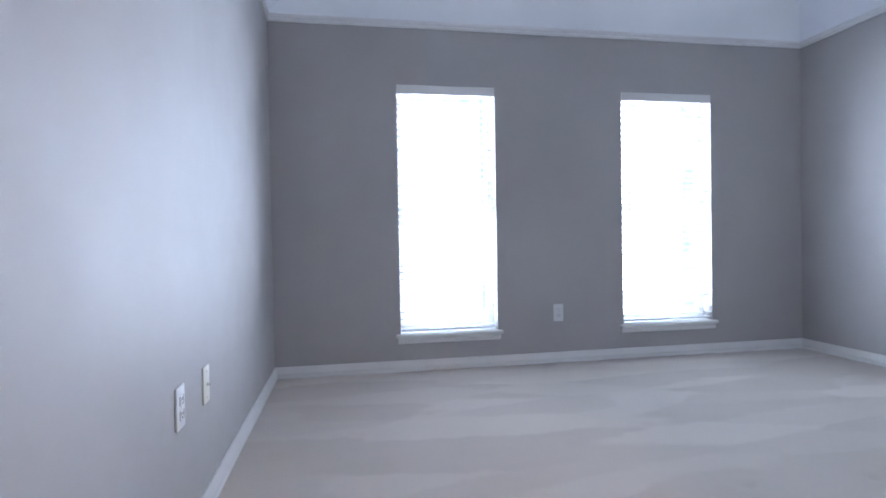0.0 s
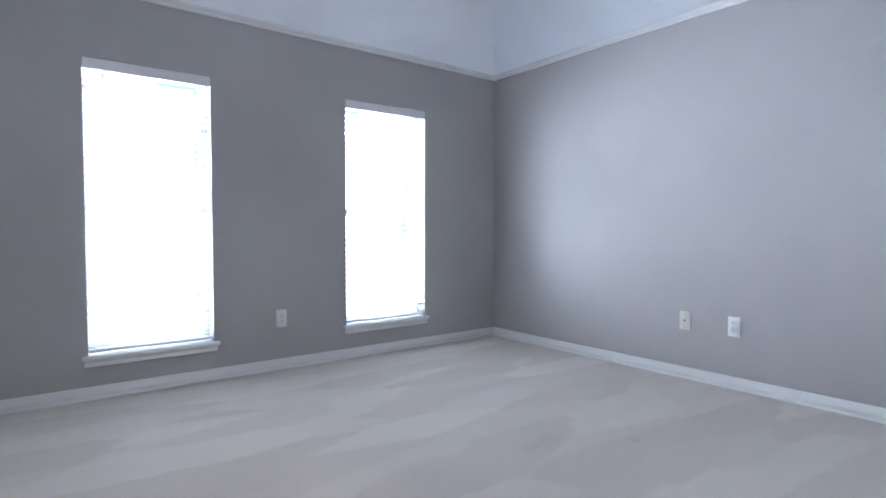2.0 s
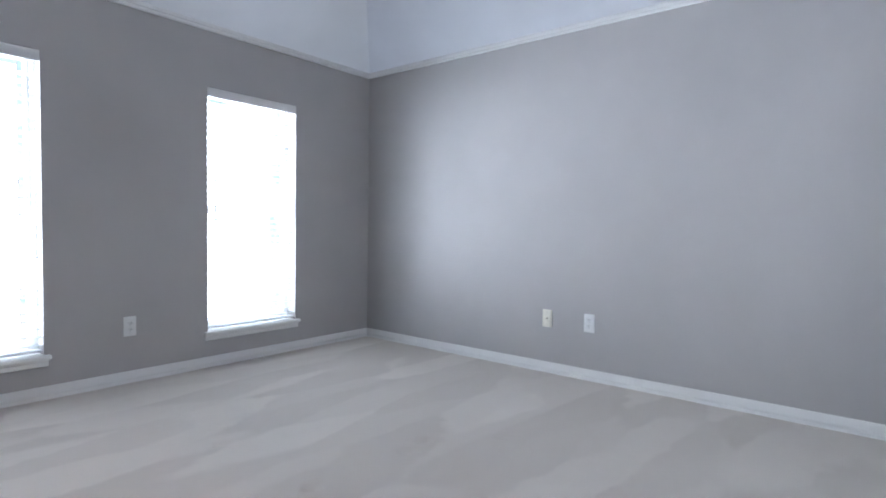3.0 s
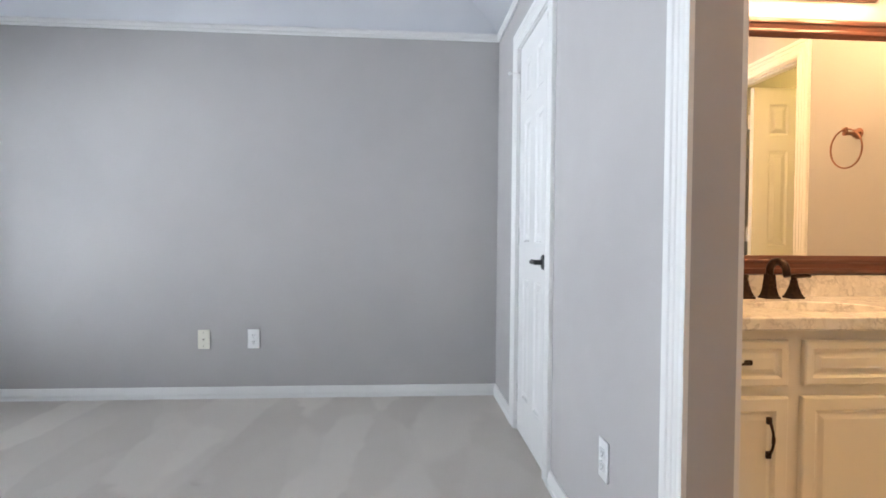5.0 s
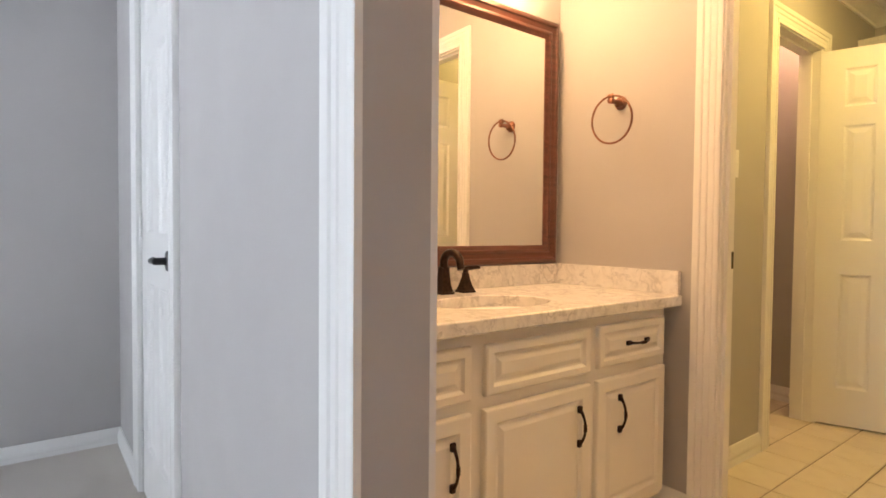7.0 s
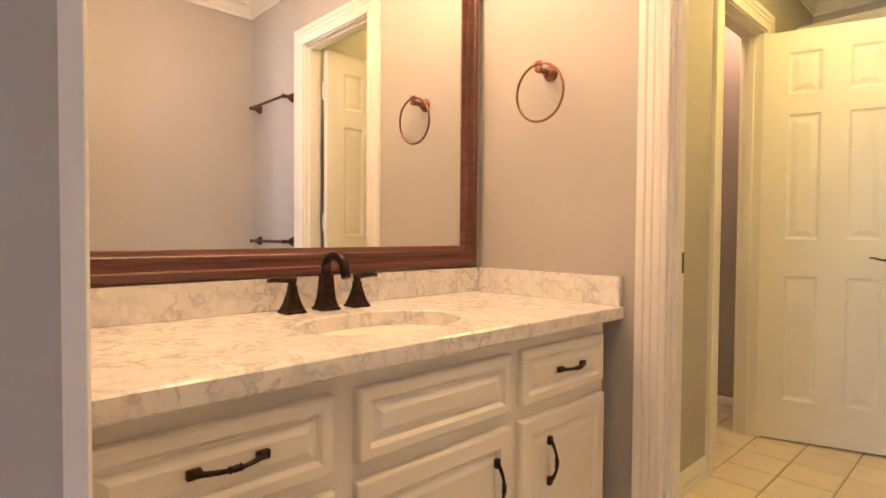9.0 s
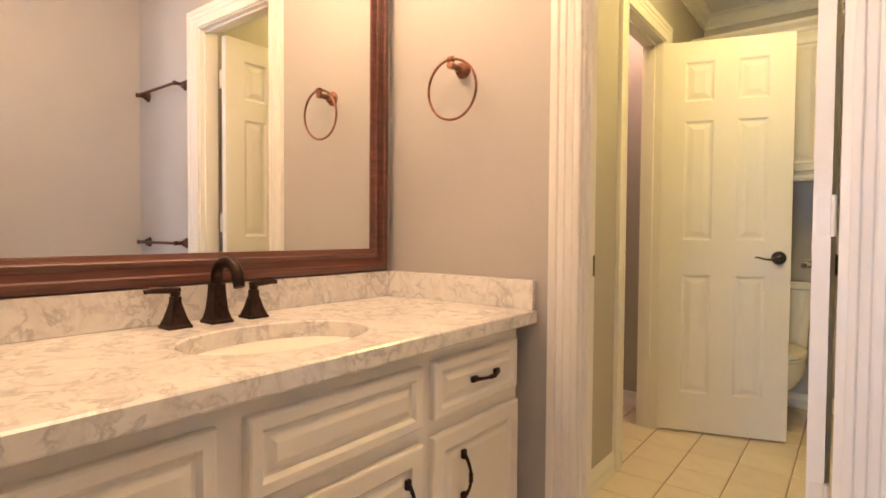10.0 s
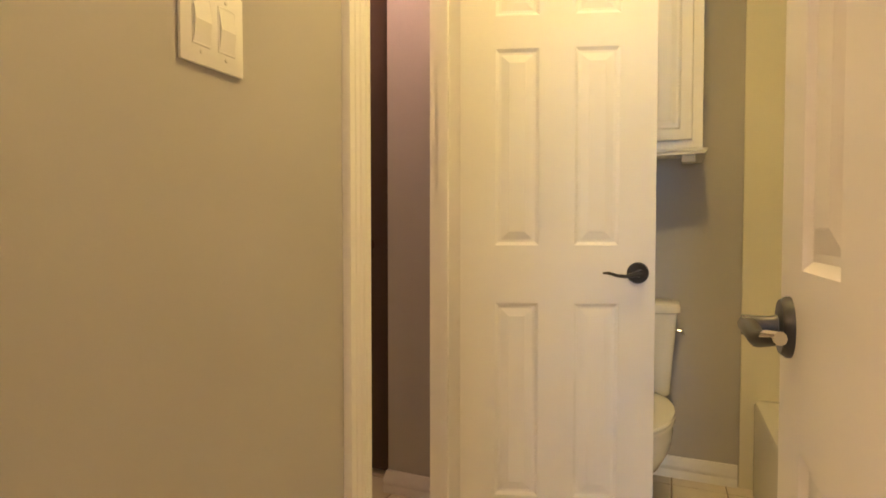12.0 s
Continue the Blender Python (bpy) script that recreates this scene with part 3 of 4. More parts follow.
        for k in (-0.016, 0.016):
            box(bm, -0.0102, 0.0022, *sorted((pin * (d - 0.0022), pin * (d + 0.0102))), hz + k - 0.0006, hz + k + 0.0006)
        part("hinge", bm, STEEL, ob, smooth=True)
    bm = bmesh.new()
    box(bm, width, width + 0.0015, -0.012, 0.012, 0.875, 0.932)
    part("latch_plate", bm, lever, ob)
    return ob


wardrobe = panel_door("wardrobe_door", 0.562, 2.000, "closed white six-panel door with a black lever", pin=-1)
wardrobe.matrix_world = pose(DOOR_A[1] - 0.021, SOUTH - 0.0215, 0.024, 0, 0, 180)
door_b = panel_door("toilet_room_door", 0.575, 2.005, "white six-panel door standing open into the toilet room", BLACK, pin=-1, lever_z=0.928, hinges=(0.40, 1.062, 1.79))
door_b.matrix_world = pose(1.397, VS - TB - 0.014, 0.012, 0, 0, -89.6)
door_c = panel_door("linen_closet_door", 0.597, 2.005, "white six-panel door swung open with a dark lever", BLACK, True, hinges=(0.40, 1.062, 1.79))
door_c.matrix_world = pose(TE + 0.007, DOOR_D[0] - 0.006, 0.010, 0, 0, 198)
# door stop on the wardrobe door's top hinge
ds = thing("hinge_door_stop", (DOOR_A[1] - 0.012, SOUTH + 0.004, 1.90), "small hinge-pin door stop above the top hinge", "door stop")
bm = bmesh.new()
tube(bm, [(0, 0, -0.03), (0, 0, 0.012)], 0.007, 10)
tube(bm, [(0, 0, 0.0), (0.02, 0.045, 0.006)], 0.004, 8)
tube(bm, [(0, 0, 0.0), (-0.035, 0.012, 0.0)], 0.004, 8)
part("stop_arm", bm, STEEL, ds, smooth=True)
bm = bmesh.new()
lathe(bm, [(0.0, -0.008), (0.009, -0.006), (0.009, 0.004), (0.0, 0.006)], (0.02, 0.047, 0.006), "y", 12)
part("bumper", bm, PLATE_PLASTIC, ds, smooth=True)


def strike(name, at, turn):
    """Strike plate on a jamb; its face looks along +x before the turn."""
    s = thing(name, at, "dark bronze strike plate set in the white jamb", "strike plate", "strike plates", turn)
    bm = bmesh.new()
    box(bm, 0, 0.0018, -0.014, 0.014, -0.030, 0.030, 0.0007, 1)
    part("plate", bm, BRONZE, s)
    bm = bmesh.new()
    box(bm, 0.0016, 0.0024, -0.007, 0.007, -0.014, 0.014)
    part("latch_hole", bm, DARK_SLOT, s)


strike("strike_plate", (DOOR_B[1] - 0.007, VS - TB + 0.014, 0.938), 180)
strike("strike_plate", (TE + 0.022, DOOR_D[1] - 0.007, 0.925), -90)
# the recess's shade is put into this door's dark brown colour
SHADED_DOOR = paint("shade_darkened_door", (0.075, 0.05, 0.04), 0.45, 60, 0.05, 0.2)
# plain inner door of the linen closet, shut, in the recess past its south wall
flush = thing("closet_inner_door", (CL_C + 0.02, CL_D + 0.022, 0.015), "shut plain door, coloured dark brown for the recess's shade, with a dark round knob", "door")
part("leaf", boxed(0, 0.36, -0.0175, 0.0175, 0, 2.02, bevel=0.003), SHADED_DOOR, flush)
bm = bmesh.new()
lathe(bm, [(0.03, 0.0), (0.03, 0.004), (0.012, 0.008), (0.011, 0.028), (0.024, 0.036), (0.028, 0.048), (0.02, 0.060), (0.0, 0.063)], (0.145, 0.0175, 0.975), "y", 24)
part("knob", bm, BRONZE, flush, "dark bronze knob", True)


# ---- wall plates ----
def outlet(at, turn, kind="duplex"):
    """A plate on a wall, looking along -y before the turn."""
    names = {"duplex": ("power_outlet", "white duplex power outlet plate on the wall", "outlet"), "cable": ("cable_outlet", "ivory cable jack plate on the wall", "outlet"), "switch": ("light_switch", "white two-gang rocker switch plate on the wall", "light switch")}
    name, label, cat = names[kind]
    o = thing(name, at, label, cat, "wall plates" if kind != "switch" else "", turn)
    mat = IVORY_PLASTIC if kind == "cable" else PLATE_PLASTIC
    hw, hh = (0.058, 0.060) if kind == "switch" else (0.036, 0.060)
    bm = bmesh.new()
    box(bm, -hw, hw, -0.0065, 0, -hh, hh, 0.003, 2)
    part("plate", bm, mat, o, smooth=True)
    if kind == "duplex":
        for z in (-0.020, 0.020):
            bm = bmesh.new()
            box(bm, -0.017, 0.017, -0.0085, -0.006, z - 0.014, z + 0.014, 0.004, 2)
            sock = part("socket", bm, mat, o)
            bm = bmesh.new()
            for x in (-0.0065, 0.0065):
                box(bm, x - 0.0012, x + 0.0012, -0.0090, -0.0084, z - 0.002, z + 0.008)
            box(bm, -0.0025, 0.0025, -0.0090, -0.0084, z - 0.010, z - 0.006)
            part("slots", bm, DARK_SLOT, sock)
    elif kind == "cable":
        bm = bmesh.new()
        lathe(bm, [(0.006, 0), (0.006, -0.003), (0.0045, -0.003), (0.0045, -0.010), (0.0, -0.010)], (0, -0.0065, 0), "y", 14)
        part("jack", bm, CHROME, o, smooth=True)
    else:
        for x in (-0.023, 0.023):
            bm = bmesh.new()
            box(bm, x - 0.0165, x + 0.0165, -0.0078, -0.006, -0.034, 0.034, 0.001, 1)
            rocker = part("rocker", bm, mat, o)
            bm = bmesh.new()
            v = [bm.verts.new(c) for c in ((x - 0.014, -0.0078, -0.030), (x + 0.014, -0.0078, -0.030), (x + 0.014, -0.0125, 0.0), (x - 0.014, -0.0125, 0.0), (x - 0.014, -0.0078, 0.030), (x + 0.014, -0.0078, 0.030))]
            for q in ((0, 1, 2, 3), (3, 2, 5, 4), (0, 3, 4), (1, 5, 2), (0, 4, 5, 1)):
                bm.faces.new([v[i] for i in q])
            part("paddle", bm, mat, rocker)
    for z in ((-0.042, 0.042) if kind != "duplex" else (0,)):
        for x in ((-0.023, 0.023) if kind == "switch" else (0,)):
            bm = bmesh.new()
            lathe(bm, [(0.003, -0.0064), (0.003, -0.0074), (0.0, -0.0078)], (x, 0, z), "y", 10)
            part("screw", bm, STEEL if kind != "cable" else CHROME, o)
    return o


outlet((2.03, NORTH, 0.365), 0)
outlet((EAST, OUT_E[0], 0.388), -90, "cable")
outlet((EAST, OUT_E[1], 0.390), -90)
outlet((WEST, OUT_W[0], 0.432), 90)
outlet((WEST, OUT_W[1], 0.424), 90, "cable")
outlet((2.105, SOUTH, 0.375), 180)
outlet((TE, -2.075, 1.337), -90, "switch")

# ---- vanity ----
CT, CF = 0.808, 2.100                                   # worktop's top, cabinet's front
VN = SOUTH - TH                                        # vanity room's north face
vanity = thing("vanity_cabinet", (0, 0, 0), "cream-painted vanity cabinet with bronze pulls", "cabinet")
bm = bmesh.new()
Y0, Y1 = VS + 0.06, VN - 0.006
box(bm, CF, VE - 0.002, Y0, Y1, 0.088, CT - 0.040, 0.002, 1)
part("body", bm, CABINET, vanity)
bm = bmesh.new()
box(bm, CF + 0.075, VE - 0.002, Y0 + 0.002, Y1 - 0.002, 0.0, 0.088)
part("toe_kick", bm, CABINET, vanity)


def pull(parent, at, upright):
    """A bronze bail pull, 12 cm long, on a face that looks along -x."""
    x, y, z = at
    bm = bmesh.new()
    pts, rad = [], []
    for i in range(15):
        u = -1 + 2 * i / 14
        out = 0.008 + 0.019 * (1 - abs(u) ** 2.2)
        a = 0.052 * u
        pts.append((x - out, y, z + a) if upright else (x - out, y + a, z))
        rad.append(0.0038 + 0.0022 * math.exp(-(u / 0.12) ** 2) + 0.0018 * abs(u) ** 3)
    tube(bm, pts, rad, 9)
    for u in (-1, 1):
        a, b = (0.052 * u, 0.0) if upright else (0.0, 0.052 * u)
        hz, hy = (0.011, 0.0075) if upright else (0.0075, 0.011)
        box(bm, x - 0.011, x, y + b - hy, y + b + hy, z + a - hz, z + a + hz, 0.002, 1)
    for u in (-0.16, 0.16):
        c = (x - 0.0265, y, z + 0.052 * u) if upright else (x - 0.0265, y + 0.052 * u, z)
        lathe(bm, [(0.0, -0.003), (0.0062, -0.001), (0.0062, 0.001), (0.0, 0.003)], c, "z" if upright else "y", 10)
    return part("handle", bm, BRONZE, parent, "oil-rubbed bronze bail pull", True)


def cabinet_front(name, parent, y0, y1, z0, z1, x=CF, deep=0.018, rail=0.052):
    """An overlay door or drawer front on the face x, with a raised panel."""
    bm = bmesh.new()
    rings = []
    for inset, d in ((0, 0), (0, deep - 0.006), (0.002, deep - 0.002), (0.006, deep), (rail - 0.012, deep), (rail - 0.008, deep - 0.004)):
        rings.append([bm.verts.new((x - d, y, z)) for y, z in ((y0 + inset, z0 + inset), (y1 - inset, z0 + inset), (y1 - inset, z1 - inset), (y0 + inset, z1 - inset))])
    for a, b in zip(rings, rings[1:]):
        for i in range(4):
            bm.faces.new((a[i], a[(i + 1) % 4], b[(i + 1) % 4], b[i]))
    bm.faces.new(rings[0])
    ob = part(name, bm, CABINET, parent)
    bm = bmesh.new()
    rings = []
    r = rail - 0.008
    for inset, d in ((r, deep - 0.004), (r + 0.004, deep - 0.008), (r + 0.010, deep - 0.0085), (r + 0.024, deep - 0.002), (r + 0.026, deep - 0.0015)):
        rings.append([bm.verts.new((x - d, y, z)) for y, z in ((y0 + inset, z0 + inset), (y1 - inset, z0 + inset), (y1 - inset, z1 - inset), (y0 + inset, z1 - inset))])
    for a, b in zip(rings, rings[1:]):
        for i in range(4):
            bm.faces.new((a[i], a[(i + 1) % 4], b[(i + 1) % 4], b[i]))
    bm.faces.new(rings[-1])
    part("panel", bm, CABINET, ob)
    return ob


FX = CF - 0.018
for y0, y1, grip in ((-1.466, -1.080, -1.190), (-1.045, -0.607, -0.985), (-0.562, -0.165, -0.495)):
    d = cabinet_front("cabinet_door", vanity, y0, y1, 0.110, 0.562)
    pull(d, (FX, grip, 0.442), True)
d = cabinet_front("drawer", vanity, -1.458, -1.086, 0.600, 0.735, rail=0.034)
pull(d, (FX, -1.285, 0.668), False)
d = cabinet_front("false_drawer_front", vanity, -1.042, -0.611, 0.596, 0.734, rail=0.036)
d = cabinet_front("drawer", vanity, -0.560, -0.165, 0.595, 0.735, rail=0.036)
pull(d, (FX, -0.374, 0.670), False)

# worktop with an oval cut-out
SX, SY, SA, SB = 2.312, -0.835, 0.150, 0.215
top = thing("vanity_worktop", (0, 0, 0), "white marble vanity top with grey veins", "worktop")
bm = bmesh.new()
FE, NE_, SE_ = 2.066, VN - 0.002, VS + 0.002
BE = VE - 0.002
seg = 64
out, inn = [], []
for i in range(seg):
    t = 2 * math.pi * i / seg
    c, s = math.cos(t), math.sin(t)
    k = min((BE - SX) / c if c > 1e-9 else (FE - SX) / c if c < -1e-9 else 9, (NE_ - SY) / s if s > 1e-9 else (SE_ - SY) / s if s < -1e-9 else 9)
    out.append((SX + c * k, SY + s * k))
    inn.append((SX + SA * c, SY + SB * s))
for corner in ((FE, NE_), (FE, SE_), (BE, NE_), (BE, SE_)):
    i = min(range(seg), key=lambda q: (out[q][0] - corner[0]) ** 2 + (out[q][1] - corner[1]) ** 2)
    out[i] = corner
E1, TK = 0.004, 0.040


def pull_in(p):
    return (p[0] + (E1 if p[0] < FE + 1e-4 else 0), p[1])


lay = [[(*pull_in(p), CT) for p in out], [(p[0], p[1], CT - E1) for p in out], [(p[0], p[1], CT - TK + E1) for p in out], [(*pull_in(p), CT - TK) for p in out],
       [(*p, CT - TK) for p in inn], [(*p, CT - 0.003) for p in inn], [(SX + (p[0] - SX) * 1.02, SY + (p[1] - SY) * 1.015, CT) for p in inn]]
rows = [[bm.verts.new(p) for p in ring] for ring in lay]
for a, b in zip(rows, rows[1:] + rows[:1]):
    for i in range(seg):
        bm.faces.new((a[i], a[(i + 1) % seg], b[(i + 1) % seg], b[i]))
part("slab", bm, MARBLE, top)
part("backsplash", boxed(BE - 0.020, BE, SE_ + 0.020, NE_, CT + 0.0005, 0.895, bevel=0.0015), MARBLE, top)
part("side_splash", boxed(2.071, BE, SE_, SE_ + 0.0195, CT + 0.0005, 0.895, bevel=0.0015), MARBLE, top)

sink = thing("sink_basin", (SX, SY, CT), "white oval undermount porcelain basin", "sink")
bm = bmesh.new()
rings = []
for f, z in ((1.10, -0.0405), (1.02, -0.0405), (1.0, -0.046), (0.95, -0.075), (0.84, -0.115), (0.62, -0.145), (0.30, -0.158), (0.10, -0.160)):
    rings.append([bm.verts.new((SA * f * math.cos(t), SB * f * math.sin(t), z)) for t in (2 * math.pi * i / 48 for i in range(48))])
for a, b in zip(rings, rings[1:]):
    for i in range(48):
        bm.faces.new((a[i], a[(i + 1) % 48], b[(i + 1) % 48], b[i]))
bm.faces.new(rings[-1])
bowl = part("bowl", bm, PORCELAIN, sink, smooth=True)
bm = bmesh.new()
lathe(bm, [(0.0, -0.158), (0.020, -0.157), (0.022, -0.1595), (0.022, -0.165)], (0, 0, 0), "z", 20)
part("drain", bm, BRONZE, sink, smooth=True)

faucet = thing("faucet", (2.565, SY, CT), "oil-rubbed bronze widespread faucet with two levers", "faucet")


def square_post(bm, y, base, topw, h, z0=0.0):
    """A tapering square pedestal with a stepped foot."""
    rings = []
    for hw, z in ((base * 1.12, z0), (base * 1.12, z0 + 0.006), (base, z0 + 0.009), (base * 0.93, z0 + 0.014), (base * 0.75, h * 0.35), (topw * 1.05, h * 0.8), (topw, h)):
        rings.append([bm.verts.new((sx * hw, y + sy * hw, z)) for sx, sy in ((-1, -1), (1, -1), (1, 1), (-1, 1))])
    for a, b in zip(rings, rings[1:]):
        for i in range(4):
            bm.faces.new((a[i], a[(i + 1) % 4], b[(i + 1) % 4], b[i]))
    bm.faces.new(rings[0])
    bm.faces.new(rings[-1])


bm = bmesh.new()
square_post(bm, 0, 0.025, 0.0145, 0.095)
part("spout_base", bm, BRONZE, faucet)
bm = bmesh.new()
arc = [(0.0, 0, 0.09), (0.0, 0, 0.11)]
for i in range(13):
    t = math.pi * i / 12
    arc.append((-0.046 + 0.046 * math.cos(t), 0, 0.112 + 0.036 * math.sin(t)))
arc += [(-0.095, 0, 0.100), (-0.098, 0, 0.092)]
tube(bm, arc, [0.0145] * 8 + [0.0140] * 7 + [0.0135, 0.013], 14)
part("spout", bm, BRONZE, faucet, smooth=True)
for sgn, y in ((1, 0.101), (-1, -0.101)):
    bm = bmesh.new()
    square_post(bm, y, 0.024, 0.0095, 0.072)
    lathe(bm, [(0.008, 0.070), (0.011, 0.076), (0.011, 0.084), (0.0, 0.087)], (0, y, 0), "z", 16)
    hnd = part("handle_base", bm, BRONZE, faucet, smooth=False)
    bm = bmesh.new()
    tube(bm, [(0.0, y - sgn * 0.010, 0.086), (0.0, y + sgn * 0.015, 0.088), (0.0, y + sgn * 0.055, 0.090), (-0.002, y + sgn * 0.068, 0.087)], [0.0075, 0.0085, 0.0075, 0.005], 10)
    part("lever", bm, BRONZE, hnd, smooth=True)

# ---- mirror and light bar ----
MZ0, MZ1, MY0, MY1 = 0.897, 1.938, VS + 0.028, VN - 0.030
mirror = thing("framed_mirror", (0, 0, 0), "large wall mirror in a dark mahogany frame", "mirror")
bm = bmesh.new()
prof = [(0, 0), (0, 0.012), (0.004, 0.020), (0.016, 0.026), (0.024, 0.026), (0.028, 0.021), (0.046, 0.018), (0.052, 0.022), (0.060, 0.022), (0.064, 0.016), (0.072, 0.013), (0.078, 0.009), (0.078, 0.0)]
X = VE - 0.003
sweep(bm, [(X, MY0, MZ0), (X, MY0, MZ1), (X, MY1, MZ1), (X, MY1, MZ0)], prof, (-1, 0, 0), True)
fr = part("frame", bm, WOOD, mirror, "dark mahogany stepped frame", True)
part("glass", boxed(VE - 0.0095, VE - 0.003, MY0 + 0.076, MY1 - 0.076, MZ0 + 0.076, MZ1 - 0.076), MIRROR, mirror, "clear mirror glass")

bar = thing("vanity_light_bar", (VE, SY, 2.066), "bronze-framed bath bar light with glowing globe bulbs", "wall lamp")
bm = bmesh.new()
box(bm, -0.028, -0.002, -0.490, 0.490, -0.048, 0.048, 0.006, 2)
part("backplate", bm, COPPER, bar, "brushed copper-bronze back plate")
bm = bmesh.new()
box(bm, -0.034, -0.027, -0.468, 0.468, -0.032, 0.032, 0.003, 1)
part("face_plate", bm, CHROME, bar)
for i in range(4):
    y = -0.39 + 0.26 * i
    bm = bmesh.new()
    lathe(bm, [(0.022, -0.030), (0.024, -0.050), (0.020, -0.056)], (0, y, 0), "x", 18)
    part("lamp_holder", bm, CHROME, bar, smooth=True)
    bm = bmesh.new()
    bmesh.ops.create_uvsphere(bm, u_segments=24, v_segments=14, radius=0.060, matrix=Matrix.Translation((-0.112, y, 0)))
    part("bulb", bm, BULB, bar, "frosted warm globe bulb", True)


# ---- towel ring and towel bars ----
def wall_post(bm, x, z, y=VS, reach=0.055):
    lathe(bm, [(0.027, 0.0), (0.027, 0.005), (0.023, 0.010), (0.019, 0.014), (0.019, 0.020), (0.011, 0.026), (0.009, reach - 0.012), (0.012, reach - 0.006), (0.012, reach + 0.006), (0.0, reach + 0.010)], (x, y, z), "y", 24)


ring = thing("towel_ring", (0, 0, 0), "copper-bronze towel ring on the beige wall", "towel ring")
bm = bmesh.new()
wall_post(bm, 2.336, 1.545, VS, 0.068)
part("post", bm, COPPER, ring, smooth=True)
bm = bmesh.new()
lathe(bm, [(0.0, -0.012), (0.010, -0.009), (0.0115, 0.0), (0.010, 0.009), (0.0, 0.012)], (2.336, VS + 0.068, 1.562), "x", 16)
part("knuckle", bm, COPPER, ring, smooth=True)
bm = bmesh.new()
tube(bm, [(2.336 + 0.091 * math.sin(t), VS + 0.068 - 0.010 * (1 - math.cos(t)) * 0.5, 1.472 + 0.091 * math.cos(t)) for t in (2 * math.pi * i / 56 for i in range(56))], 0.0042, 10, True)
part("ring", bm, COPPER, ring, smooth=True)
for z in (1.775, 0.968):
    tb = thing("towel_bar", (0, 0, 0), "dark bronze towel bar between two wall posts", "towel bar", "towel bars")
    for x in (0.80, 1.215):
        bm = bmesh.new()
        wall_post(bm, x, z, VS, 0.06)
        part("post", bm, AGED, tb, smooth=True)
    bm = bmesh.new()
    tube(bm, [(0.80, VS + 0.06, z), (1.215, VS + 0.06, z)], 0.008, 12)
    part("bar", bm, AGED, tb, smooth=True)

# ---- toilet room ----
toilet = thing("toilet", (1.722, TS + 0.015, 0), "white two-piece porcelain toilet with a closed lid", "toilet")


def loft(bm, rings):
    vr = [[bm.verts.new(p) for p in r] for r in rings]
    k = len(vr[0])
    for a, b in zip(vr, vr[1:]):
        for i in range(k):
            bm.faces.new((a[i], a[(i + 1) % k], b[(i + 1) % k], b[i]))
    bm.faces.new(vr[0])
    bm.faces.new(vr[-1])


def rounded(cx, cy, hx, hy, z, power=4.0, k=32, egg=0.0):
    pts = []
    for i in range(k):
        t = 2 * math.pi * i / k
        c, s = math.cos(t), math.sin(t)
        px = math.copysign(abs(c) ** (2 / power), c)
        py = math.copysign(abs(s) ** (2 / power), s)
        pts.append((cx + hx * px * (1 - egg * max(0, py)), cy + hy * py, z))
    return pts


bm = bmesh.new()
loft(bm, [rounded(0, 0.115, w, dd, z, 5) for w, dd, z in ((0.165, 0.075, 0.385), (0.180, 0.088, 0.40), (0.192, 0.094, 0.56), (0.205, 0.098, 0.725))])
part("tank", bm, PORCELAIN, toilet, smooth=True)
bm = bmesh.new()
loft(bm, [rounded(0, 0.115, w, dd, z, 5) for w, dd, z in ((0.208, 0.101, 0.725), (0.216, 0.108, 0.730), (0.217, 0.109, 0.750), (0.212, 0.104, 0.762), (0.19, 0.085, 0.766))])
part("tank_lid", bm, PORCELAIN, toilet, smooth=True)
bm = bmesh.new()
loft(bm, [rounded(0, y, w, dd, z, 2.4, 32, 0.1) for y, w, dd, z in ((0.34, 0.105, 0.21, 0.0), (0.34, 0.100, 0.20, 0.03), (0.35, 0.095, 0.19, 0.12), (0.385, 0.115, 0.22, 0.20), (0.42, 0.162, 0.262, 0.245), (0.435, 0.188, 0.276, 0.30), (0.44, 0.194, 0.279, 0.35), (0.44, 0.192, 0.279, 0.385))])
part("bowl", bm, PORCELAIN, toilet, smooth=True)
bm = bmesh.new()
loft(bm, [rounded(0, 0.45, w, dd, z, 2.4, 32, 0.1) for w, dd, z in ((0.192, 0.262, 0.387), (0.200, 0.270, 0.391), (0.200, 0.270, 0.400), (0.194, 0.264, 0.404))])
part("seat", bm, PORCELAIN, toilet, smooth=True)
bm = bmesh.new()
loft(bm, [rounded(0, 0.45, w, dd, z, 2.4, 32, 0.1) for w, dd, z in ((0.194, 0.264, 0.406), (0.200, 0.270, 0.410), (0.198, 0.268, 0.420), (0.170, 0.25, 0.428), (0.10, 0.18, 0.431))])
part("lid", bm, PORCELAIN, toilet, smooth=True)
bm = bmesh.new()
tube(bm, [(-0.204, 0.15, 0.655), (-0.222, 0.15, 0.655)], 0.009, 10)
tube(bm, [(-0.222, 0.15, 0.655), (-0.226, 0.20, 0.650)], [0.006, 0.005], 8)
part("flush_lever", bm, CHROME, toilet, smooth=True)

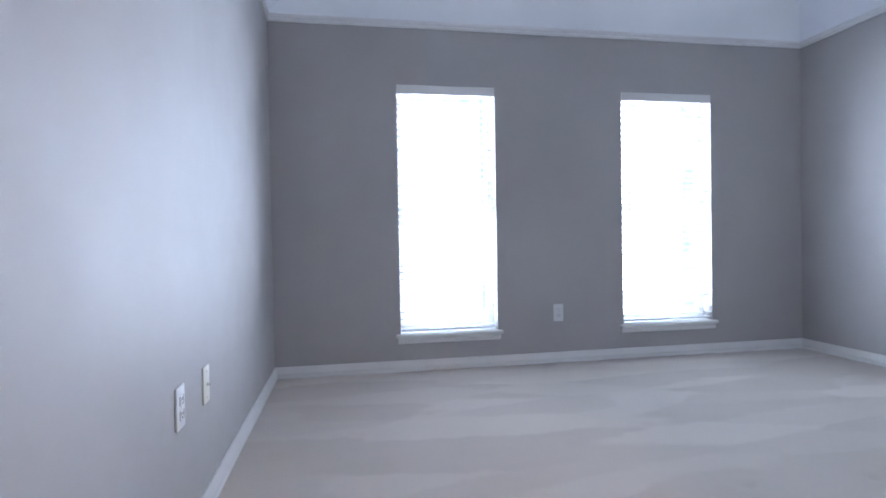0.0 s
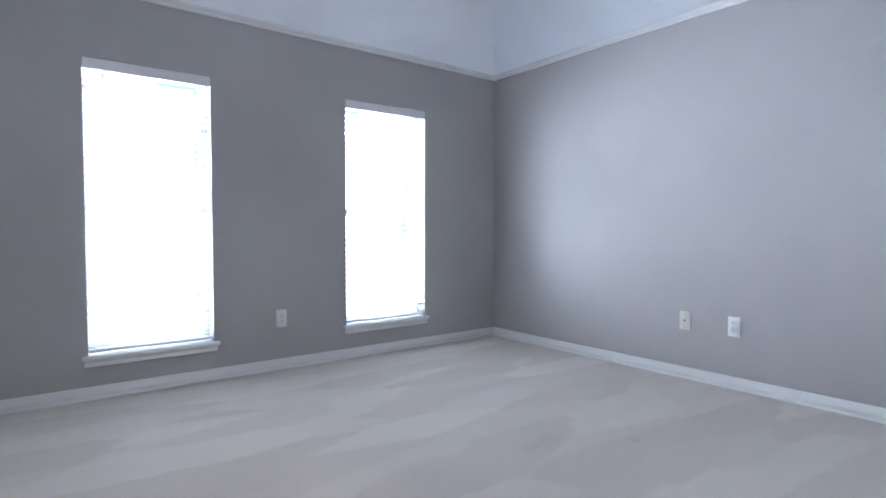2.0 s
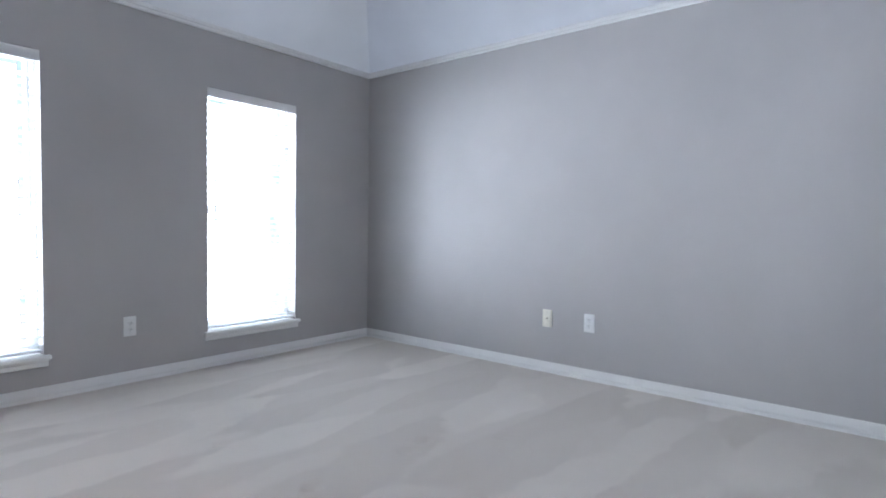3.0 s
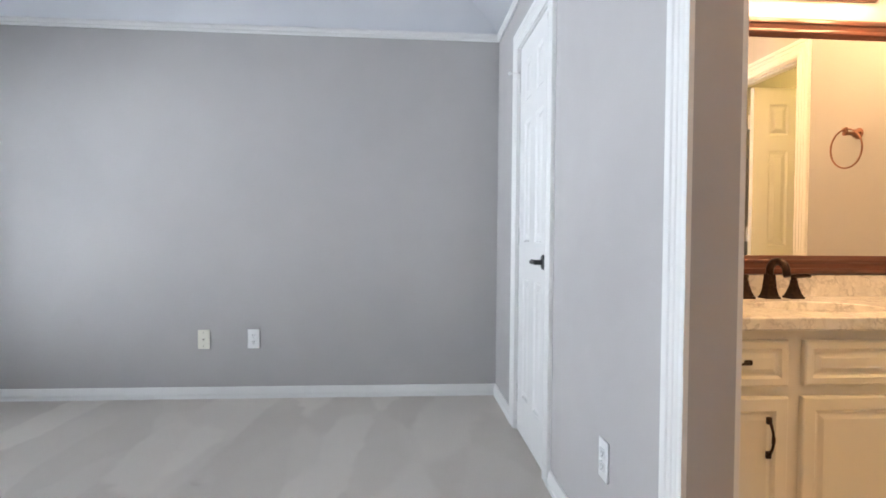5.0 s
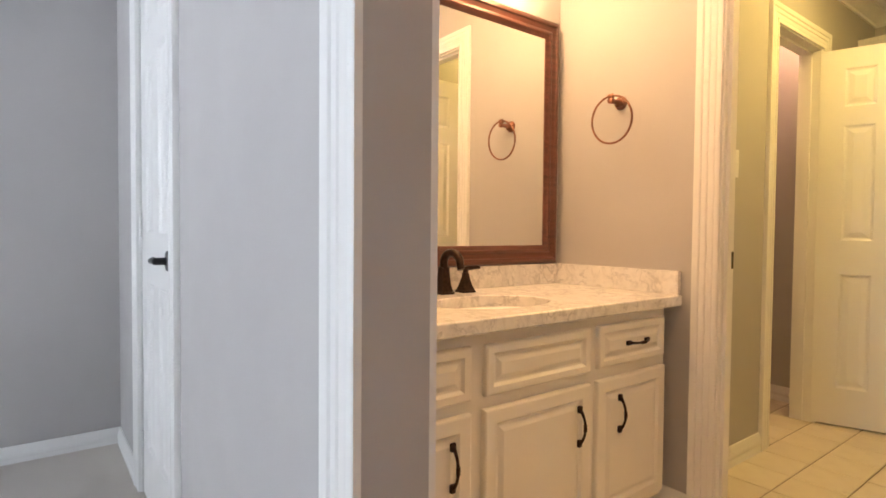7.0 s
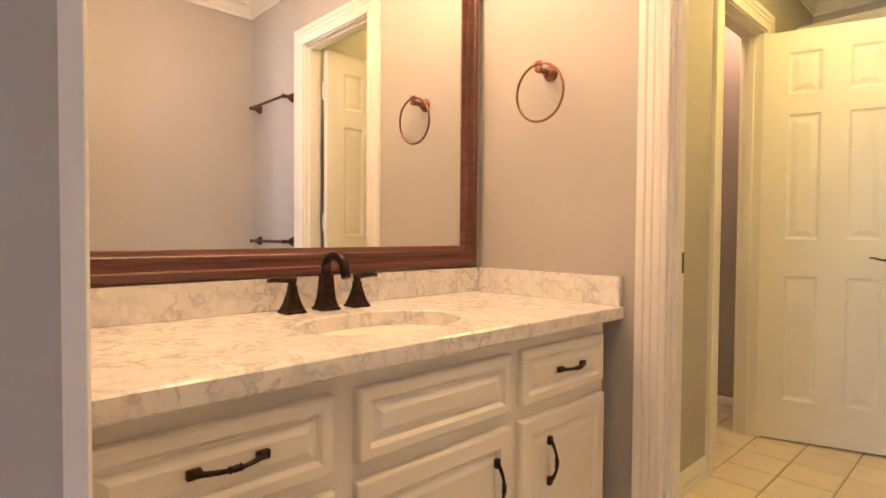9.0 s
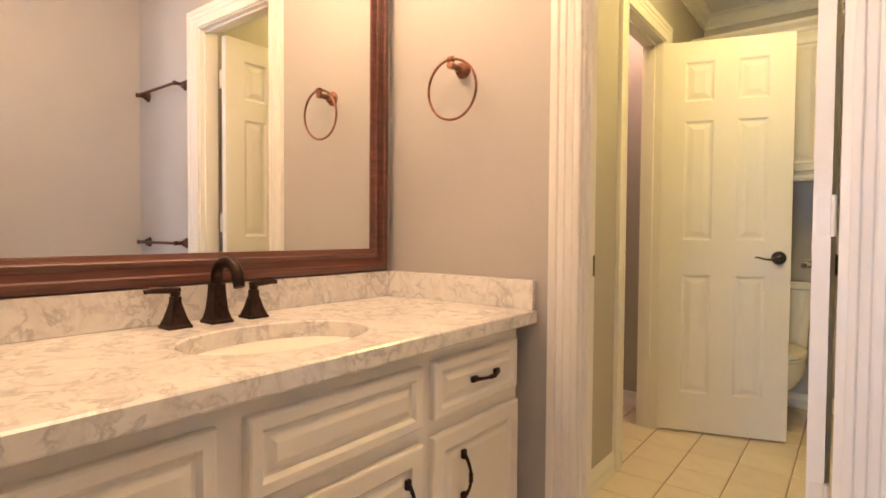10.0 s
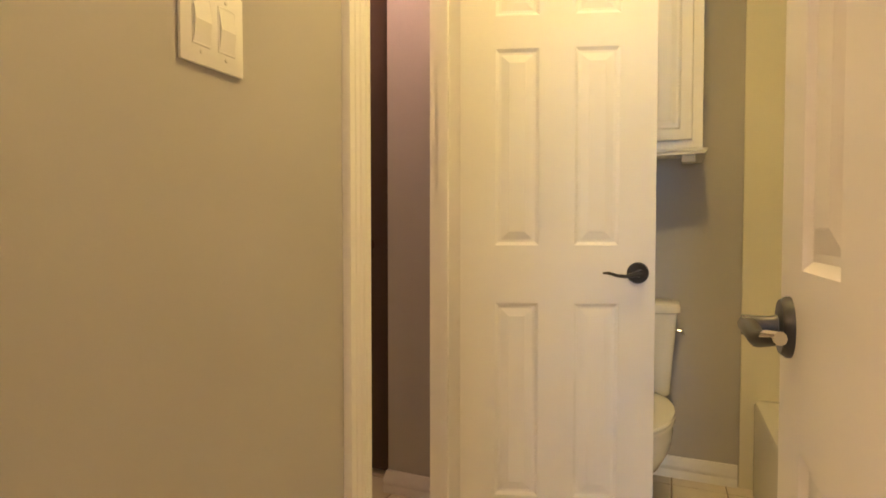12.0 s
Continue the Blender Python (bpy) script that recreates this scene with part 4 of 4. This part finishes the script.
cab = thing("wall_cabinet", (0, 0, 0), "cream-painted wall cabinet above the toilet", "cabinet")
KX0, KX1, KY, KZ0, KZ1 = 1.442, TE - 0.002, TS + 0.29, 1.352, 2.20
bm = bmesh.new()
box(bm, KX0, KX1, TS + 0.002, KY, KZ0, KZ1, 0.002, 1)
part("body", bm, CABINET, cab)
bm = bmesh.new()
sweep(bm, [(KX0, TS + 0.002, KZ0 - 0.002), (KX0, KY, KZ0 - 0.002), (KX1, KY, KZ0 - 0.002)], [(0.0, 0), (0.016, 0.0), (0.016, -0.008), (0.010, -0.014), (0.010, -0.020), (-0.03, -0.020), (-0.03, 0)], (0, 0, 1))
part("bottom_moulding", bm, CABINET, cab)
bm = bmesh.new()
sweep(bm, [(KX0, TS + 0.002, KZ1 - 0.06), (KX0, KY, KZ1 - 0.06), (KX1, KY, KZ1 - 0.06)], [(0.001, 0.0), (0.010, 0.0), (0.014, 0.02), (0.030, 0.045), (0.034, 0.062), (0.001, 0.062)], (0, 0, 1))
part("crown_moulding", bm, CABINET, cab)


part("cleat", boxed(KX0 + 0.022, KX0 + 0.070, KY - 0.085, KY - 0.015, KZ0 - 0.048, KZ0 - 0.0215, bevel=0.004), CABINET, cab)


def front_y(name, parent, x0, x1, z0, z1, y):
    bm = bmesh.new()
    for base, steps in ((False, ((0, 0), (0, 0.012), (0.003, 0.018), (0.040, 0.018), (0.044, 0.013))), (True, ((0.044, 0.013), (0.048, 0.009), (0.056, 0.009), (0.074, 0.016)))):
        rings = [[bm.verts.new((x, y + dd, z)) for x, z in ((x0 + i, z0 + i), (x1 - i, z0 + i), (x1 - i, z1 - i), (x0 + i, z1 - i))] for i, dd in steps]
        for a, b in zip(rings, rings[1:]):
            for i in range(4):
                bm.faces.new((a[i], a[(i + 1) % 4], b[(i + 1) % 4], b[i]))
        bm.faces.new(rings[-1]) if base else bm.faces.new(rings[0])
        if not base:
            ob = part(name, bm, CABINET, parent)
            bm = bmesh.new()
        else:
            part("panel", bm, CABINET, ob)
    return ob


front_y("cabinet_door", cab, KX0 + 0.035, (KX0 + KX1) / 2 - 0.004, KZ0 + 0.03, KZ1 - 0.09, KY)
front_y("cabinet_door", cab, (KX0 + KX1) / 2 + 0.004, KX1 - 0.035, KZ0 + 0.03, KZ1 - 0.09, KY)

tub = thing("bathtub", (0, 0, 0), "cream-white alcove bathtub below the acrylic surround", "bathtub")
bm = bmesh.new()
TX0, TX1, TY0, TY1, TZ = TW + 0.002, 1.235, TS + 0.012, ALC_Y - 0.125, 0.375
loops = []
for hx, hy, z, cx in ((0.0, 0.0, 0.0, 0), (0.0, 0.0, TZ - 0.02, 0), (0.006, 0.006, TZ - 0.004, 0), (0.014, 0.014, TZ, 0), (0.07, 0.075, TZ, 0), (0.085, 0.09, TZ - 0.015, 0), (0.12, 0.16, 0.12, 0), (0.17, 0.24, 0.07, 0)):
    mx, my = (TX0 + TX1) / 2, (TY0 + TY1) / 2
    loops.append(rounded(mx, my, (TX1 - TX0) / 2 - hx, (TY1 - TY0) / 2 - hy, z, 40 if hx < 0.05 else 8, 64))
loft(bm, loops)
part("tub_body", bm, PORCELAIN, tub, smooth=True)
surround = thing("tub_surround", (0, 0, 0), "cream acrylic tub surround panel on the wall", "wall panel")
bm = bmesh.new()
box(bm, TW + 0.004, 1.280, TS, TS + 0.011, 0.0, 2.12, 0.004, 2)
part("end_panel", bm, ACRYLIC, surround)
bm = bmesh.new()
box(bm, TW, TW + 0.010, TS + 0.011, ALC_Y - 0.122, TZ, 2.12, 0.004, 2)
part("side_panel", bm, ACRYLIC, surround)

vent = thing("ceiling_vent", (1.72, -3.45, CEIL), "white louvred ceiling vent", "vent")
bm = bmesh.new()
for x0, x1, y0, y1 in ((-0.15, 0.15, -0.10, -0.085), (-0.15, 0.15, 0.085, 0.10), (-0.15, -0.135, -0.085, 0.085), (0.135, 0.15, -0.085, 0.085)):
    box(bm, x0, x1, y0, y1, -0.010, 0.0)
part("frame", bm, TRIM, vent)
part("backing", boxed(-0.136, 0.136, -0.086, 0.086, -0.003, -0.001), DARK_SLOT, vent)
for i in range(9):
    bm = bmesh.new()
    y = -0.074 + 0.0185 * i
    v = [bm.verts.new(p) for p in ((-0.135, y, -0.002), (0.135, y, -0.002), (0.135, y + 0.010, -0.010), (-0.135, y + 0.010, -0.010), (-0.135, y + 0.002, -0.001), (0.135, y + 0.002, -0.001), (0.135, y + 0.012, -0.009), (-0.135, y + 0.012, -0.009))]
    for q in ((0, 1, 2, 3), (4, 5, 6, 7), (0, 1, 5, 4), (2, 3, 7, 6), (1, 2, 6, 5), (0, 3, 7, 4)):
        bm.faces.new([v[k] for k in q])
    part("slat", bm, TRIM, vent)

def dome_light(at, mat, label):
    lamp = thing("ceiling_light", at, label, "ceiling light")
    bm = bmesh.new()
    lathe(bm, [(0.15, 0.0), (0.15, -0.02), (0.14, -0.025), (0.0, -0.025)], (0, 0, 0), "z", 32)
    part("base", bm, BRONZE, lamp, smooth=True)
    bm = bmesh.new()
    lathe(bm, [(0.135, -0.025), (0.128, -0.05), (0.10, -0.075), (0.05, -0.09), (0.0, -0.094)], (0, 0, 0), "z", 32)
    part("dome", bm, mat, lamp, "glowing glass dome", True)


dome_light((1.52, -2.50, CEIL), DIFFUSER, "flush ceiling light with a warm yellow glass dome")
# fill light added to the vanity room; no fixture is known here
dome_light((1.58, -0.82, CEIL), VANITY_FILL_DOME, "added warm fill light, an unseen dome on the vanity room ceiling")
# added bulb, none is seen: lights the closet wall and leaves the recess dim
cl = thing("closet_fill_lamp", (TE + TH + 0.06, -2.99, CEIL), "added unseen warm bulb that lights the closet wall", "ceiling light")
bm = bmesh.new()
lathe(bm, [(0.05, 0.0), (0.05, -0.015), (0.022, -0.03), (0.022, -0.04)], (0, 0, 0), "z", 20)
part("holder", bm, PORCELAIN, cl, smooth=True)
bm = bmesh.new()
lathe(bm, [(0.015, -0.038), (0.03, -0.06), (0.032, -0.08), (0.02, -0.105), (0.0, -0.11)], (0, 0, 0), "z", 20)
part("bulb", bm, CLOSET_FILL_BULB, cl, smooth=True)

# ---- carpet dents and floor tiles ----
PITCH, JOINT = 0.206, 0.006
OX, OY = 2.150, -2.645                                  # a tile corner
bm = bmesh.new()
h = PITCH - JOINT
e = 0.003
lo = [bm.verts.new(p) for p in ((0, 0, -0.004), (h, 0, -0.004), (h, h, -0.004), (0, h, -0.004))]
md = [bm.verts.new(p) for p in ((0, 0, -0.0025), (h, 0, -0.0025), (h, h, -0.0025), (0, h, -0.0025))]
up = [bm.verts.new(p) for p in ((e, e, 0), (h - e, e, 0), (h - e, h - e, 0), (e, h - e, 0))]
for i in range(4):
    bm.faces.new((lo[i], lo[(i + 1) % 4], md[(i + 1) % 4], md[i]))
    bm.faces.new((md[i], md[(i + 1) % 4], up[(i + 1) % 4], up[i]))
bm.faces.new(up)
tile_mesh = bpy.data.meshes.new("tile")
bmesh.ops.recalc_face_normals(bm, faces=bm.faces)
bm.to_mesh(tile_mesh)
bm.free()
tile_mesh.materials.append(TILE)
bath_floor = bpy.data.objects["floor_bath"]
made = 0
for i in range(-9, 5):
    for j in range(-8, 13):
        x, y = OX + i * PITCH, OY + j * PITCH
        in_toilet = ALC_X - 0.3 < x < 2.85 and TS - 0.15 < y < VS - 0.03
        in_vanity = VW - 0.1 < x < 2.85 and VS - 0.1 <= y < -0.28
        if (in_toilet or in_vanity) and made < 300:
            t = new("tile", tile_mesh)
            t.parent = bath_floor
            t.location = (x + JOINT / 2, y + JOINT / 2, 0.0005 * ((i * 7 + j * 13) % 5) / 5)
            made += 1
